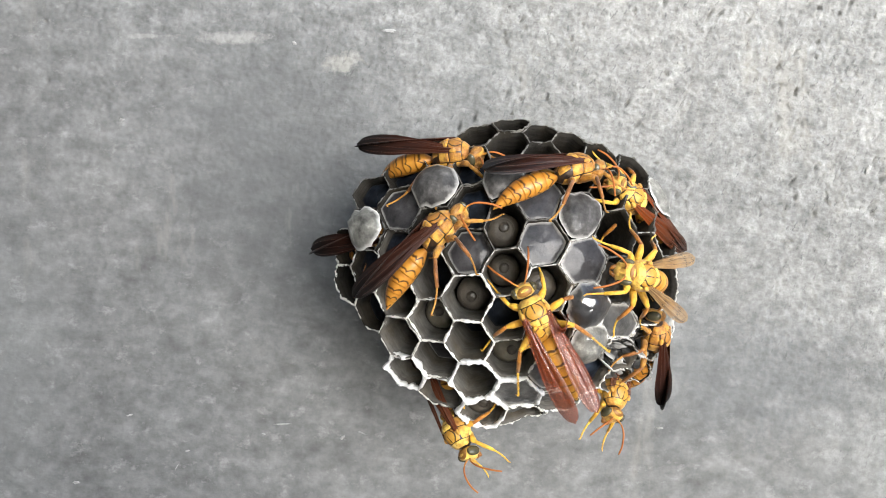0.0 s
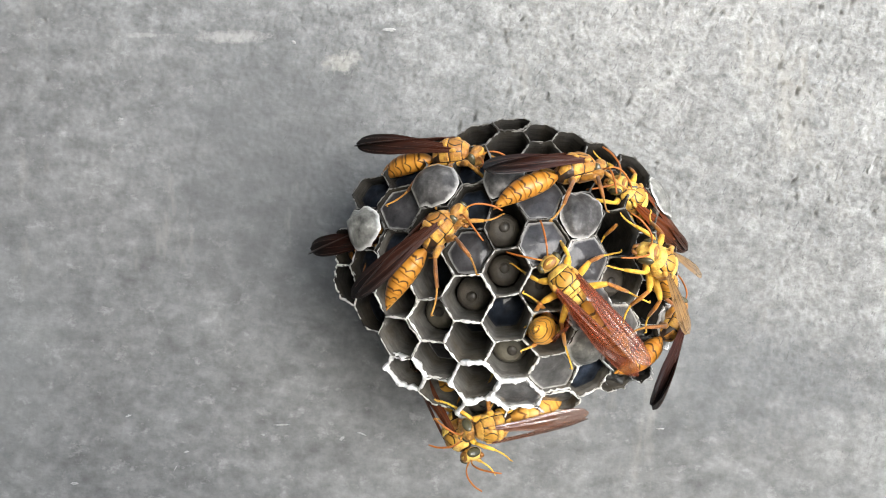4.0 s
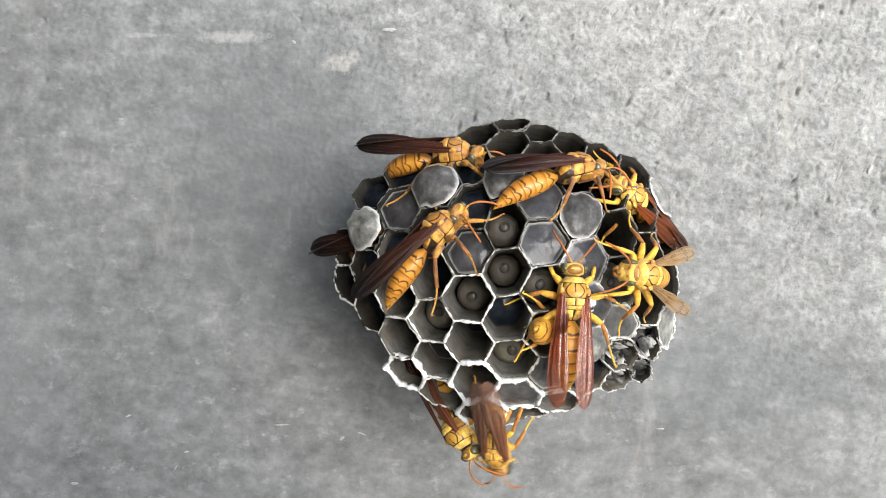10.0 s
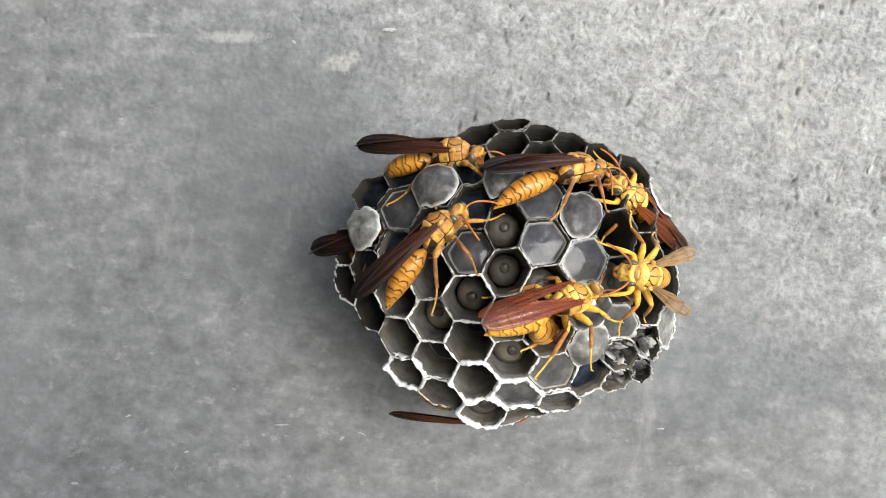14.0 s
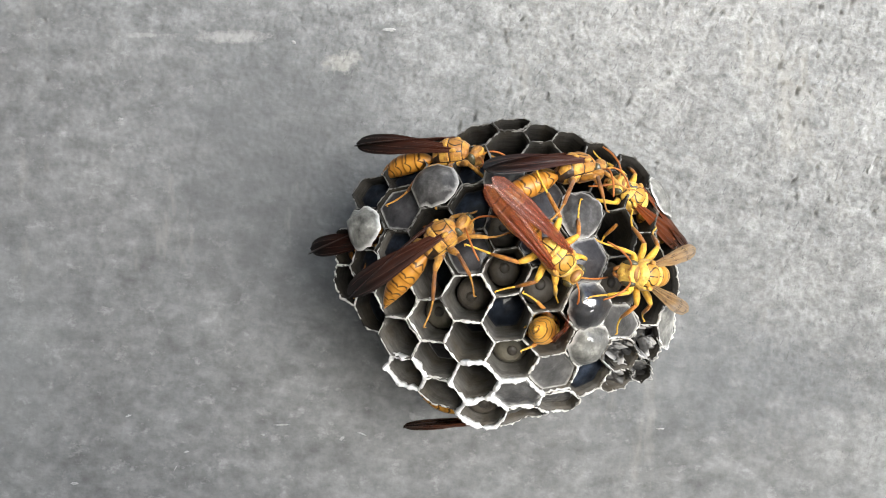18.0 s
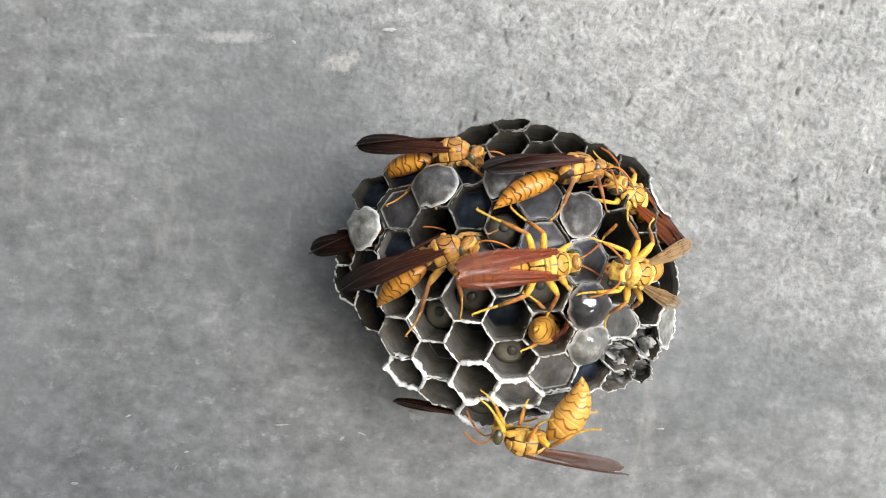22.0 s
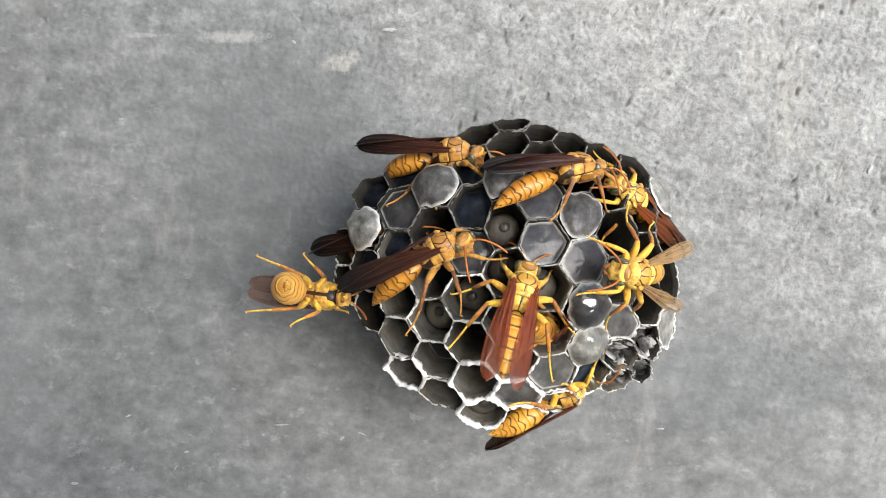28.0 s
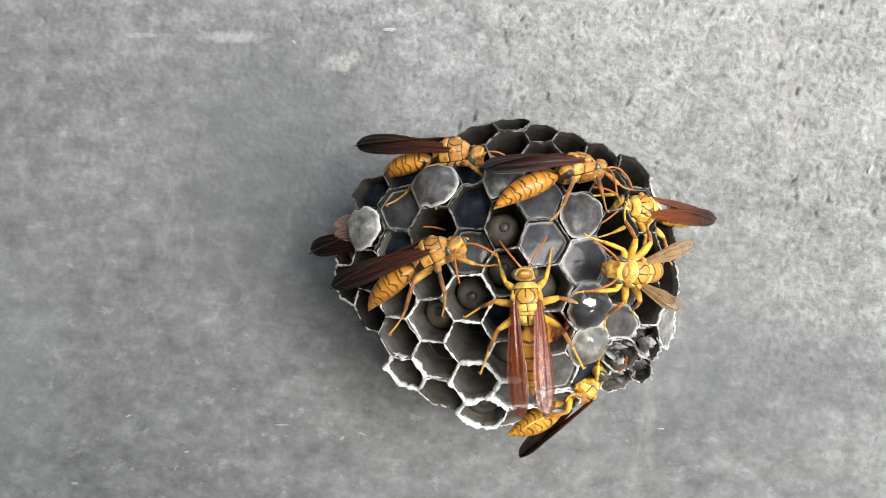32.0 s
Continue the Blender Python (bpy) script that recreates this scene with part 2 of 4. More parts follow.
M_SEAM = mottled("dark_chitin", (0.012, 0.008, 0.006), (0.05, 0.025, 0.012), 900, 0.35, 0.5)
M_YELLOW = chitin("yellow_chitin", (0.90, 0.64, 0.14), (0.74, 0.44, 0.065), (0.40, 0.19, 0.035))
M_OCHRE = chitin("ochre_chitin", (0.72, 0.42, 0.07), (0.48, 0.22, 0.03), (0.20, 0.08, 0.016))
M_SCUTUM = shield("scutum_ochre", (0.66, 0.37, 0.055), (0.40, 0.18, 0.03), (0.016, 0.008, 0.004))
M_DARKSCUTUM = shield("scutum_brown", (0.48, 0.23, 0.04), (0.26, 0.10, 0.02), (0.012, 0.006, 0.003))
M_BROWN = mottled("brown_chitin", (0.20, 0.075, 0.018), (0.36, 0.15, 0.025), 600, 0.4, 0.5)
M_CROWN = mottled("crown_brown", (0.16, 0.065, 0.018), (0.36, 0.17, 0.035), 700, 0.45)
M_LEG = chitin("leg_yellow", (0.88, 0.58, 0.06), (0.76, 0.42, 0.035), (0.52, 0.24, 0.025))
M_LEGRED = chitin("leg_orange", (0.60, 0.26, 0.03), (0.42, 0.14, 0.02), (0.20, 0.07, 0.012))
M_LEGAMBER = chitin("leg_amber", (0.58, 0.30, 0.04), (0.44, 0.19, 0.025), (0.22, 0.085, 0.015))
M_LEGBROWN = chitin("leg_brown", (0.36, 0.14, 0.025), (0.25, 0.085, 0.016), (0.11, 0.04, 0.010))
M_ANTENNA = mottled("antenna_orange", (0.46, 0.15, 0.025), (0.32, 0.09, 0.016), 700, 0.5, 0.4)
M_EYE = mottled("eye", (0.040, 0.038, 0.024), (0.105, 0.092, 0.048), 700, 0.25, 0.6)
M_BAND = banded("banded_abdomen", (0.80, 0.44, 0.065), (0.58, 0.23, 0.026), (0.040, 0.015, 0.007))
M_TAWNY = chitin("tawny_chitin", (0.80, 0.48, 0.09), (0.62, 0.31, 0.045), (0.34, 0.15, 0.03))
M_TAWNYBAND = banded("tawny_abdomen", (0.80, 0.45, 0.10), (0.64, 0.29, 0.045), (0.20, 0.08, 0.022))
M_AMBER = chitin("amber_chitin", (0.66, 0.36, 0.055), (0.44, 0.18, 0.025), (0.17, 0.06, 0.012))
M_DEEPBAND = banded("deep_abdomen", (0.62, 0.29, 0.038), (0.40, 0.135, 0.016), (0.024, 0.010, 0.005))
M_WING = wing_film("dark_wing", (0.044, 0.012, 0.006), (0.009, 0.007, 0.0065), 0.97, 0.03, 0.05)
M_REDWING = wing_film("red_wing", (0.42, 0.085, 0.020), (0.33, 0.085, 0.034), 0.50, 0.5, 0.8, 1.7)
M_RUSTWING = wing_film("rust_wing", (0.24, 0.055, 0.011), (0.045, 0.018, 0.010), 0.84, 0.25, 0.4, 1.55)
M_DUSKWING = wing_film("dusky_wing", (0.15, 0.038, 0.012), (0.035, 0.018, 0.012), 0.85, 0.2, 0.3, 1.5)
M_BROWNWING = wing_film("brown_wing", (0.30, 0.115, 0.055), (0.25, 0.13, 0.085), 0.56, 0.35, 1.0, 1.9)
M_PALEWING = wing_film("pale_wing", (0.55, 0.36, 0.17), (0.50, 0.34, 0.18), 0.5, 0.4)
M_VEIN = mottled("wing_vein", (0.035, 0.013, 0.007), (0.09, 0.03, 0.013), 900, 0.5)


# ---- shapes ----
def sheet(rows, closed=True, uvs=None):
    """Verts, faces and uvs of a skin over rows of equally many points."""
    n = len(rows[0])
    verts = [tuple(p) for r in rows for p in r]
    faces, corner = [], []
    for i in range(len(rows) - 1):
        for j in range(n if closed else n - 1):
            k = (j + 1) % n
            faces.append((i * n + j, i * n + k, (i + 1) * n + k, (i + 1) * n + j))
            u0, u1 = i / (len(rows) - 1), (i + 1) / (len(rows) - 1)
            v0, v1 = j / n, (j + 1) / n
            corner += [(u0, v0), (u0, v1), (u1, v1), (u1, v0)]
    return verts, faces, corner


def joined(*shapes):
    verts, faces, corner = [], [], []
    for v, f, c in shapes:
        o = len(verts)
        verts += v
        faces += [tuple(i + o for i in q) for q in f]
        corner += c
    return verts, faces, corner


def mesh_of(name, shape, material):
    verts, faces, corner = shape
    me = bpy.data.meshes.new(name)
    me.from_pydata(verts, [], faces)
    layer = me.uv_layers.new(name="UVMap")
    layer.data.foreach_set("uv", np.array(corner, dtype=np.float32).ravel())
    me.polygons.foreach_set("use_smooth", np.ones(len(faces), dtype=bool))
    me.materials.append(material)
    me.update()
    return me


def part(name, shape, material, parent=None, label="", at=None):
    ob = new(name, mesh_of(name, shape, material))
    if parent:
        ob.parent = parent
    if at is not None:
        ob.matrix_basis = at
    if label:
        tagged(ob, label)
    return ob


def tube(points, radii, n=10):
    pts = [Vector(p) for p in points]
    rows = []
    side = None
    for i, p in enumerate(pts):
        d = (pts[min(i + 1, len(pts) - 1)] - pts[max(i - 1, 0)]).normalized()
        side = d.orthogonal().normalized() if side is None else (side - d * side.dot(d)).normalized()
        other = d.cross(side)
        r = radii[i]
        rows.append([p + (side * math.cos(2 * math.pi * k / n) + other * math.sin(2 * math.pi * k / n)) * r for k in range(n)])
    rows.insert(0, [pts[0]] * n)
    rows.append([pts[-1]] * n)
    return sheet(rows)


def ball(centre, size, n=16, m=10):
    c = Vector(centre)
    rows = []
    for i in range(m + 1):
        a = math.pi * i / m
        rows.append([c + Vector((math.cos(a) * size[0], math.sin(a) * math.cos(2 * math.pi * k / n) * size[1],
                                 math.sin(a) * math.sin(2 * math.pi * k / n) * size[2])) for k in range(n)])
    return sheet(rows)


def smooth_line(points, steps):
    """A Catmull-Rom line through points."""
    p = [Vector(q) for q in points]
    p = [p[0] * 2 - p[1]] + p + [p[-1] * 2 - p[-2]]
    out = []
    for i in range(1, len(p) - 2):
        for s in range(steps):
            t = s / steps
            a, b, c, d = p[i - 1], p[i], p[i + 1], p[i + 2]
            out.append(0.5 * ((2 * b) + (c - a) * t + (2 * a - 5 * b + 4 * c - d) * t * t + (3 * b - a - 3 * c + d) * t ** 3))
    out.append(p[-2])
    return out


def spot(u, v, depth):
    """The place at that depth which the eye sees u to the side and v down from the view's corner."""
    return Vector(((v - 441) / FOCAL * depth, depth, (u - 784) / FOCAL * depth))


# ---- wall and ground ----
def spread(inner, step, outer):
    core = list(np.arange(-inner, inner + step / 2, step))
    tail, x, d = [], inner, step
    while x < outer:
        d *= 1.7
        x += d
        tail.append(x)
    return [-t for t in reversed(tail)] + core + tail


# small holes: place, width and depth in millimetres
PITS = [(893, 73, 1.3, 0.9), (1430, 162, 0.9, 0.6), (75, 36, 0.9, 0.6), (530, 33, 0.7, 0.6), (740, 75, 0.7, 0.5), (80, 142, 0.9, 0.6), (22, 118, 0.7, 0.4), (1200, 55, 0.6, 0.5)]
# pale mineral specks: place, length, height, slant
SPECKS = [(690, 53, 3.4, 0.9, 0), (1540, 300, 2.4, 1.2, 60), (228, 736, 2.2, 0.6, 15), (498, 752, 4.0, 0.5, 2), (605, 776, 1.4, 0.8, 40), (1168, 759, 1.9, 0.5, 0), (630, 643, 0.6, 0.5, 0),
          (215, 211, 1.8, 1.0, 10), (640, 768, 2.2, 0.5, -20), (330, 800, 1.4, 0.5, 15), (310, 830, 2.6, 0.25, 60), (132, 856, 1.6, 0.8, 0), (1250, 8, 2.0, 0.6, 20), (465, 770, 1.0, 0.6, 0), (520, 75, 1.2, 0.8, -40)]


def build_wall():
    zs, xs = spread(0.094, 0.0003, 1.6), spread(0.054, 0.0003, 3.0)
    Z, X = np.meshgrid(np.array(zs), np.array(xs))
    Y = np.full(X.shape, WALL)
    near = (np.abs(Z) < 0.096) & (np.abs(X) < 0.056)
    for i, j in np.argwhere(near):
        p = Vector((X[i, j], 0, Z[i, j]))
        slim = Vector((p.x * 0.55 - p.z * 0.3, 0, p.z * 2.2 + p.x * 1.1))
        rough = noise.noise(p * 38 + Vector((3, 3, 3)))
        dent = noise.noise(slim * 800 + Vector((5, 2, 9)))
        patch = max(0.0, min(1.0, 0.35 + (p.z * 0.5 - p.x * 1.1) * 14 + rough * 0.5))
        Y[i, j] += MM * ((0.06 + 0.20 * patch) * noise.noise(p * 1100) + (0.07 + 0.05 * patch) * noise.noise(slim * 420) + 0.3 * noise.noise(p * 70) + patch * 0.7 * max(0.0, dent - 0.36))
    for u, v, r, d in PITS:
        c = spot(u, v, WALL)
        Y += d * MM * np.exp(-2 * ((X - c.x) ** 2 + (Z - c.z) ** 2) / (r * MM) ** 2 * 2)
    rnd = random.Random(4)
    for k in range(95):
        u, v = 1568 - 760 * rnd.random() ** 1.3, 380 * rnd.random() ** 1.5
        c, lean, long, thin = spot(u, v, WALL), radians(rnd.gauss(62, 14)), rnd.uniform(0.5, 1.5) * MM * rnd.random() ** 0.7, rnd.uniform(0.18, 0.27) * MM
        s = (Z - c.z) * math.cos(lean) - (X - c.x) * math.sin(lean)
        t = -(Z - c.z) * math.sin(lean) - (X - c.x) * math.cos(lean)
        Y += rnd.uniform(0.5, 1.35) * MM * np.exp(-(s / long) ** 2 - (t / thin) ** 2)
    rows = [[(x, y, z) for x, y, z in zip(*r)] for r in zip(X, Y, Z)]
    front = sheet(rows, closed=False)
    x0, x1, z0, z1 = xs[0], xs[-1], zs[0], zs[-1]
    b = WALL + 0.2
    v = [(x0, WALL, z0), (x1, WALL, z0), (x1, WALL, z1), (x0, WALL, z1), (x0, b, z0), (x1, b, z0), (x1, b, z1), (x0, b, z1)]
    f = [(4, 5, 6, 7), (0, 1, 5, 4), (1, 2, 6, 5), (2, 3, 7, 6), (3, 0, 4, 7)]
    back = (v, f, [(0, 0)] * 20)
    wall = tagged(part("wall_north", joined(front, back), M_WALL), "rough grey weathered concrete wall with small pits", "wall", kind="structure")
    for u, v, long, high, lean in SPECKS:
        c = spot(u, v, WALL)
        turn = Matrix.Translation(c) @ pose(0, 0, 0, 0, -lean - 90, 0)
        rows = []
        for i in range(7):
            e = math.pi * i / 6
            rows.append([turn @ (Vector((-math.cos(e) * long * 0.34, math.sin(e) * math.sin(q) * 0.12, math.sin(e) * math.cos(q) * high * 0.34)) * MM
                                 * (1 + 0.9 * noise.noise(Vector((i * 1.3, q * 2, u))))) for q in np.linspace(0, 2 * math.pi, 12, endpoint=False)])
        part("speck", sheet(rows), M_SPECK, wall, "pale mineral speck")
    return wall


wall = build_wall()
gz = min(c[2] for c in wall.bound_box)
ground_shape = sheet([[(x, y, gz) for x in (-400, -20, -3, 3, 20, 400)] for y in (-400, -20, -3, -0.5, 0.4, 20, 400)], closed=False)
tagged(part("ground", ground_shape, M_GROUND), "plain grey concrete ground below the wall", "ground", kind="structure")

# unseen slabs behind and beside the viewer, added to block and bounce the light
def slab(x0, x1, y0, y1, z0, z1):
    v = [(x, y, z) for x in (x0, x1) for y in (y0, y1) for z in (z0, z1)]
    f = [(0, 1, 3, 2), (4, 6, 7, 5), (0, 4, 5, 1), (2, 3, 7, 6), (0, 2, 6, 4), (1, 5, 7, 3)]
    return v, f, [(0, 0)] * 24


tagged(part("wall_south", slab(-2.5, 2.5, -0.34, -0.14, gz, 0.018), M_BOUNCE), "unseen white slab added to block and bounce light", "wall", kind="structure")
tagged(part("wall_corner", slab(0.085, 0.31, -0.70, -0.342, gz, 0.32), M_GROUND), "unseen low grey slab added to shade the wall's corner", "wall", kind="structure")
tagged(part("wall_east", slab(0.085, 0.31, -0.138, WALL - 0.002, gz, 1.5), M_GROUND), "unseen grey slab added to shade one side of the wall", "wall", kind="structure")

# ---- the comb ----
# Bow of the comb's face: where the mouth of cell (a, b) of the hexagonal grid shows.
BOW_U = (826.02, 2.80, 69.73, 2.36, 2.926, 2.889, -0.038, -0.444, -0.253, -0.485, -0.028, -0.018, -0.126, -0.185, -0.077)
BOW_V = (529.28, 82.11, 37.69, -3.347, -2.641, -3.229, -1.258, -1.913, -1.620, -0.373, 0.040, 0.060, 0.108, 0.156, 0.102)
# where the comb swells out of its even bow: grid place, shift, tightness
SWELLS = ((2.1, 2.4, 0, 18, 0.5), (-1.4, 5.0, 0, 15, 0.5), (-2, 0, 10, 0, 0.9), (-3, 1, -12, 0, 0.9), (3.3, 0, 0, 27, 1.6), (0, 4, 0, -8, 0.9))
ROUND = ((-1, 0), (-1, 1), (0, 1), (1, 0), (1, -1), (0, -1))
COLUMNS = {-4: (1, 2), -3: (-1, 2), -2: (-2, 3), -1: (-3, 3), 0: (-4, 3), 1: (-5, 3), 2: (-5, 2), 3: (-5, 1), 4: (-5, 1), 5: (-5, 0), 6: (-5, -2)}
MID = spot(896, 476, FRONT)
ROOT = Vector((MID.x * 1.25, FRONT + 46 * MM, MID.z * 1.25))


def face_point(a, b, lift=0.0):
    """A point of the comb's face by grid coordinates; lift: towards the viewer."""
    w = noise.noise_vector(Vector((a * 0.9, b * 0.9, 3.1))) * 0.066 + noise.noise_vector(Vector((a * 2.6, b * 2.6, 7.7))) * 0.027
    a, b = a + w.x, b + w.y
    terms = (1, a, b, a * a, a * b, b * b, a ** 3, a * a * b, a * b * b, b ** 3, a ** 4, a ** 3 * b, a * a * b * b, a * b ** 3, b ** 4)
    u = sum(k * t for k, t in zip(BOW_U, terms))
    v = sum(k * t for k, t in zip(BOW_V, terms))
    for p, q, du, dv, k in SWELLS:
        g = math.exp(-((a - p) ** 2 + (b - q) ** 2) * k)
        u, v = u + du * g, v + dv * g
    da, db = a + 0.9, b - 1.1
    s = 6.0 * MM * math.sqrt(max(0.0, da * da + da * db + db * db))
    depth = FRONT + DOME * (1 - math.cos(min(s / DOME, 1.45)))
    p = spot(u, v, depth)
    return p + (p - ROOT).normalized() * lift


def mouth_ring(a, b, size, bow, lift, sides=4):
    """The cell's outline at its mouth: size 1 reaches the neighbours; bow rounds the corners."""
    corners = []
    for k in range(6):
        n0, n1 = ROUND[k], ROUND[(k + 1) % 6]
        corners.append(((n0[0] + n1[0]) / 3, (n0[1] + n1[1]) / 3))
    out = []
    for k in range(6):
        c0, c1 = corners[k], corners[(k + 1) % 6]
        for s in range(sides):
            t = s / sides
            da, db = c0[0] + (c1[0] - c0[0]) * t, c0[1] + (c1[1] - c0[1]) * t
            d = math.sqrt(da * da + da * db + db * db)
            g = size * (1 - bow + bow * 0.535 / d)
            q = Vector((a + da * g, b + db * g, 0.7))
            out.append(face_point(q.x, q.y, lift + 0.25 * MM * noise.noise(q * 2.3)))
    return out


WHITE_RIMS = {(3, -2), (2, 0), (3, 0), (2, 1)}
PALE_RIMS = {(1, -1), (1, 0), (2, -1), (3, -1), (1, 1), (0, 3), (1, 2), (3, 1), (2, 2), (2, -4), (-1, 3), (-1, 4), (1, -2), (0, 0), (1, 3), (-2, 6)}
TORN = {(0, 4), (1, 4), (-1, 5), (0, 5)}
CAPS = {(-2, -1): 1.6, (0, -3): 1.4, (-3, 3): 1.0, (-3, 1): 1.2, (0, 3): 1.7, (-5, 6): 0.8, (-1, 3): 1.5}
FILMS = {(-2, 3): 0.5, (-2, 2): -0.8, (2, 1): 0.2, (1, 2): -0.6, (-1, 0): -1.6, (-1, -2): -0.8, (-3, 2): -0.8, (-2, 6): 0.2, (-1, 4): 0.3, (2, 2): -1.8, (3, 1): -2.0, (2, -1): -5.0}
# dark sheets: silk in some cells, painted shade of the depth in others
FILM_AND_SHADE = {(0, -1): -9.0, (-1, -1): -8.5, (1, 0): -10.0, (-3, 4): -9.0, (-4, 1): -8.5, (-4, 4): -8.0, (0, 1): -5.5, (-2, 0): -2.0, (-3, 0): -3.0, (0, -2): -1.5,
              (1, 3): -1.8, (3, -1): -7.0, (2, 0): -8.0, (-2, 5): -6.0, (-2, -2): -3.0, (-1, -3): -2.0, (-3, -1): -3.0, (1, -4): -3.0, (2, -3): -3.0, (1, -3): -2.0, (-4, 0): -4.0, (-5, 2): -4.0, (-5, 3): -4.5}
PALE = {(0, 3), (0, -3), (-5, 6), (-2, 6)}
LARVAE = {(0, 0): -5.5, (-1, 1): -7.5, (-2, 1): -5.0, (1, -1): -5.2, (1, 1): -4.6, (3, 0): -3.2, (-1, 2): -4.5, (-2, 4): -3.0}
WET = {(-1, 3)}
CLEAR = {(2, 1), (1, 2), (-1, 4), (3, 1), (2, 2)}
PALE_LARVAE = {(1, -1), (1, 1)}

nest = tagged(new("wasp_nest"), "grey paper wasp nest of hexagonal cells hanging on concrete", "wasp nest")
nest.matrix_basis = Matrix.Translation((ROOT.x, WALL, ROOT.z))
BACK = nest.matrix_basis.inverted()


def local(rows):
    return [[BACK @ p for p in r] for r in rows]


def toward(ring, k):
    return [p.lerp(ROOT, k) for p in ring]


def build_cell(a, b):
    rnd = random.Random(a * 31 + b * 7 + 500)
    # older cells, and upper ones whose dimmer light is put into the paper's colour
    old_dim = (b <= -3 or a + b * 0.5 < -1.7 or b >= 5)
    torn = (a, b) in TORN
    white = (a, b) in WHITE_RIMS
    pale = (a, b) in PALE_RIMS
    lift = rnd.uniform(-0.5, 0.5) * MM
    outer = mouth_ring(a, b, 1.0, 0.0, lift)
    inner = mouth_ring(a, b, 0.945, 0.22, lift)
    deep = 0.18 if torn else 0.27
    rows = [toward(outer, k) for k in (0.5, 0.35, 0.2, 0.08, 0.0)] + [toward(inner, deep * k) for k in (0.0, 0.12, 0.3, 0.55, 0.8, 1.0)]
    mid = sum(rows[-1], Vector()) / len(rows[-1])
    rows.append([p.lerp(mid, 0.55) + (ROOT - mid).normalized() * 0.6 * MM for p in rows[-1]])
    rows.append([mid + (ROOT - mid).normalized() * 0.8 * MM] * len(rows[-1]))
    cell = part("cell", sheet(local(rows)), M_PAPER if a + b * 0.43 > -0.9 and not old_dim else M_OLDDIM, nest)
    # the lip
    ring = mouth_ring(a, b, 0.992, 0.05, lift, 12)
    mid = sum(ring, Vector()) / len(ring)
    way = (mid - ROOT).normalized()
    lip = []
    for i, p in enumerate(ring):
        wide = (0.32 if white else 0.15 if pale else 0.11) * MM * max(0.2, 1 + (0.6 if white else 1.2) * noise.noise(p * 2400) + 0.9 * noise.noise(p * 700))
        rise = (1.0 if torn else 0.5) * MM * noise.noise(p * (1000 if white else 1500))
        out = (p - mid).normalized()
        tall = wide * (1.9 if white else 1.2)
        lip.append([p + way * (rise + math.sin(w) * tall) + out * (math.cos(w) * wide) for w in (0.0, 1.1, 2.1, 3.14, 4.2, 5.2)])
    lip.append(lip[0])
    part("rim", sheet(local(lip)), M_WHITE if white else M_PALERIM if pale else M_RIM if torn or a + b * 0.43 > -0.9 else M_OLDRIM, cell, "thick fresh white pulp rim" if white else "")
    # shreds of a torn cell
    if torn:
        for k in range(9):
            i, j = rnd.randrange(len(ring)), rnd.randrange(len(ring))
            out = (ring[i] - mid).cross(way).normalized()
            p0, p1 = ring[i].lerp(mid, rnd.uniform(0, 0.5)), ring[j].lerp(mid, rnd.uniform(0, 0.6))
            wide, sag = rnd.uniform(0.5, 1.5) * MM, rnd.uniform(0.1, 0.7)
            strip = []
            for m in range(13):
                t = m / 12
                c = p0.lerp(p1, t) - way * (sag + 1.5 * math.sin(math.pi * t)) * MM
                slack = noise.noise_vector(c * 420) * 0.9 * MM
                fold = wide * (0.7 + 0.6 * noise.noise(c * 700))
                strip.append([c + slack + (out * (j / 4 - 0.5) - way * abs(j / 4 - 0.5)) * 2 * fold + noise.noise_vector(c * 1300 + Vector((0, j, 0))) * 0.22 * MM for j in range(5)])
            part("shred", sheet(local(strip), closed=False), M_SHRED, cell, "crumpled shred of silvery paper")
    # silk over the mouth; dark sheets further in also put the shade of open cells into colour
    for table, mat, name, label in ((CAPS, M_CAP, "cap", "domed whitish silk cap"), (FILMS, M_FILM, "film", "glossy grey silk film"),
                                    (FILM_AND_SHADE, M_FILMSHADE, "film", "dark sheet in the cell, for silk and for its depth's shade")):
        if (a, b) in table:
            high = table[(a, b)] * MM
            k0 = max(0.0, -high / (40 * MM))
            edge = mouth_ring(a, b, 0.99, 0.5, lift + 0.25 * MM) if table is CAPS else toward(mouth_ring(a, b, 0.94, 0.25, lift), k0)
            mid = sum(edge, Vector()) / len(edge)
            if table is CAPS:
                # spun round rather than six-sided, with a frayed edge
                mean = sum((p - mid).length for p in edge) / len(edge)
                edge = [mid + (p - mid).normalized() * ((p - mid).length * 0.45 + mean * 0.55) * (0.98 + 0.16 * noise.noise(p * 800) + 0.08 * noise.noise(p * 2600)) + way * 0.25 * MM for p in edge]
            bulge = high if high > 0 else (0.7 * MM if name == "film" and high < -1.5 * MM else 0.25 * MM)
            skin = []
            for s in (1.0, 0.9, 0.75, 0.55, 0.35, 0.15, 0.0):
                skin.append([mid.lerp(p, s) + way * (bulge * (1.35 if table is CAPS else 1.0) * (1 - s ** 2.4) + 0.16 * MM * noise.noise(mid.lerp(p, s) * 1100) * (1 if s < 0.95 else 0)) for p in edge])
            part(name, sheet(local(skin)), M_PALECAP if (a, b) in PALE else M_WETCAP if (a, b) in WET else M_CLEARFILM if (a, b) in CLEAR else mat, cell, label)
    return way


cell_way = {}
for b, (a0, a1) in COLUMNS.items():
    for a in range(a0, a1 + 1):
        cell_way[(a, b)] = build_cell(a, b)

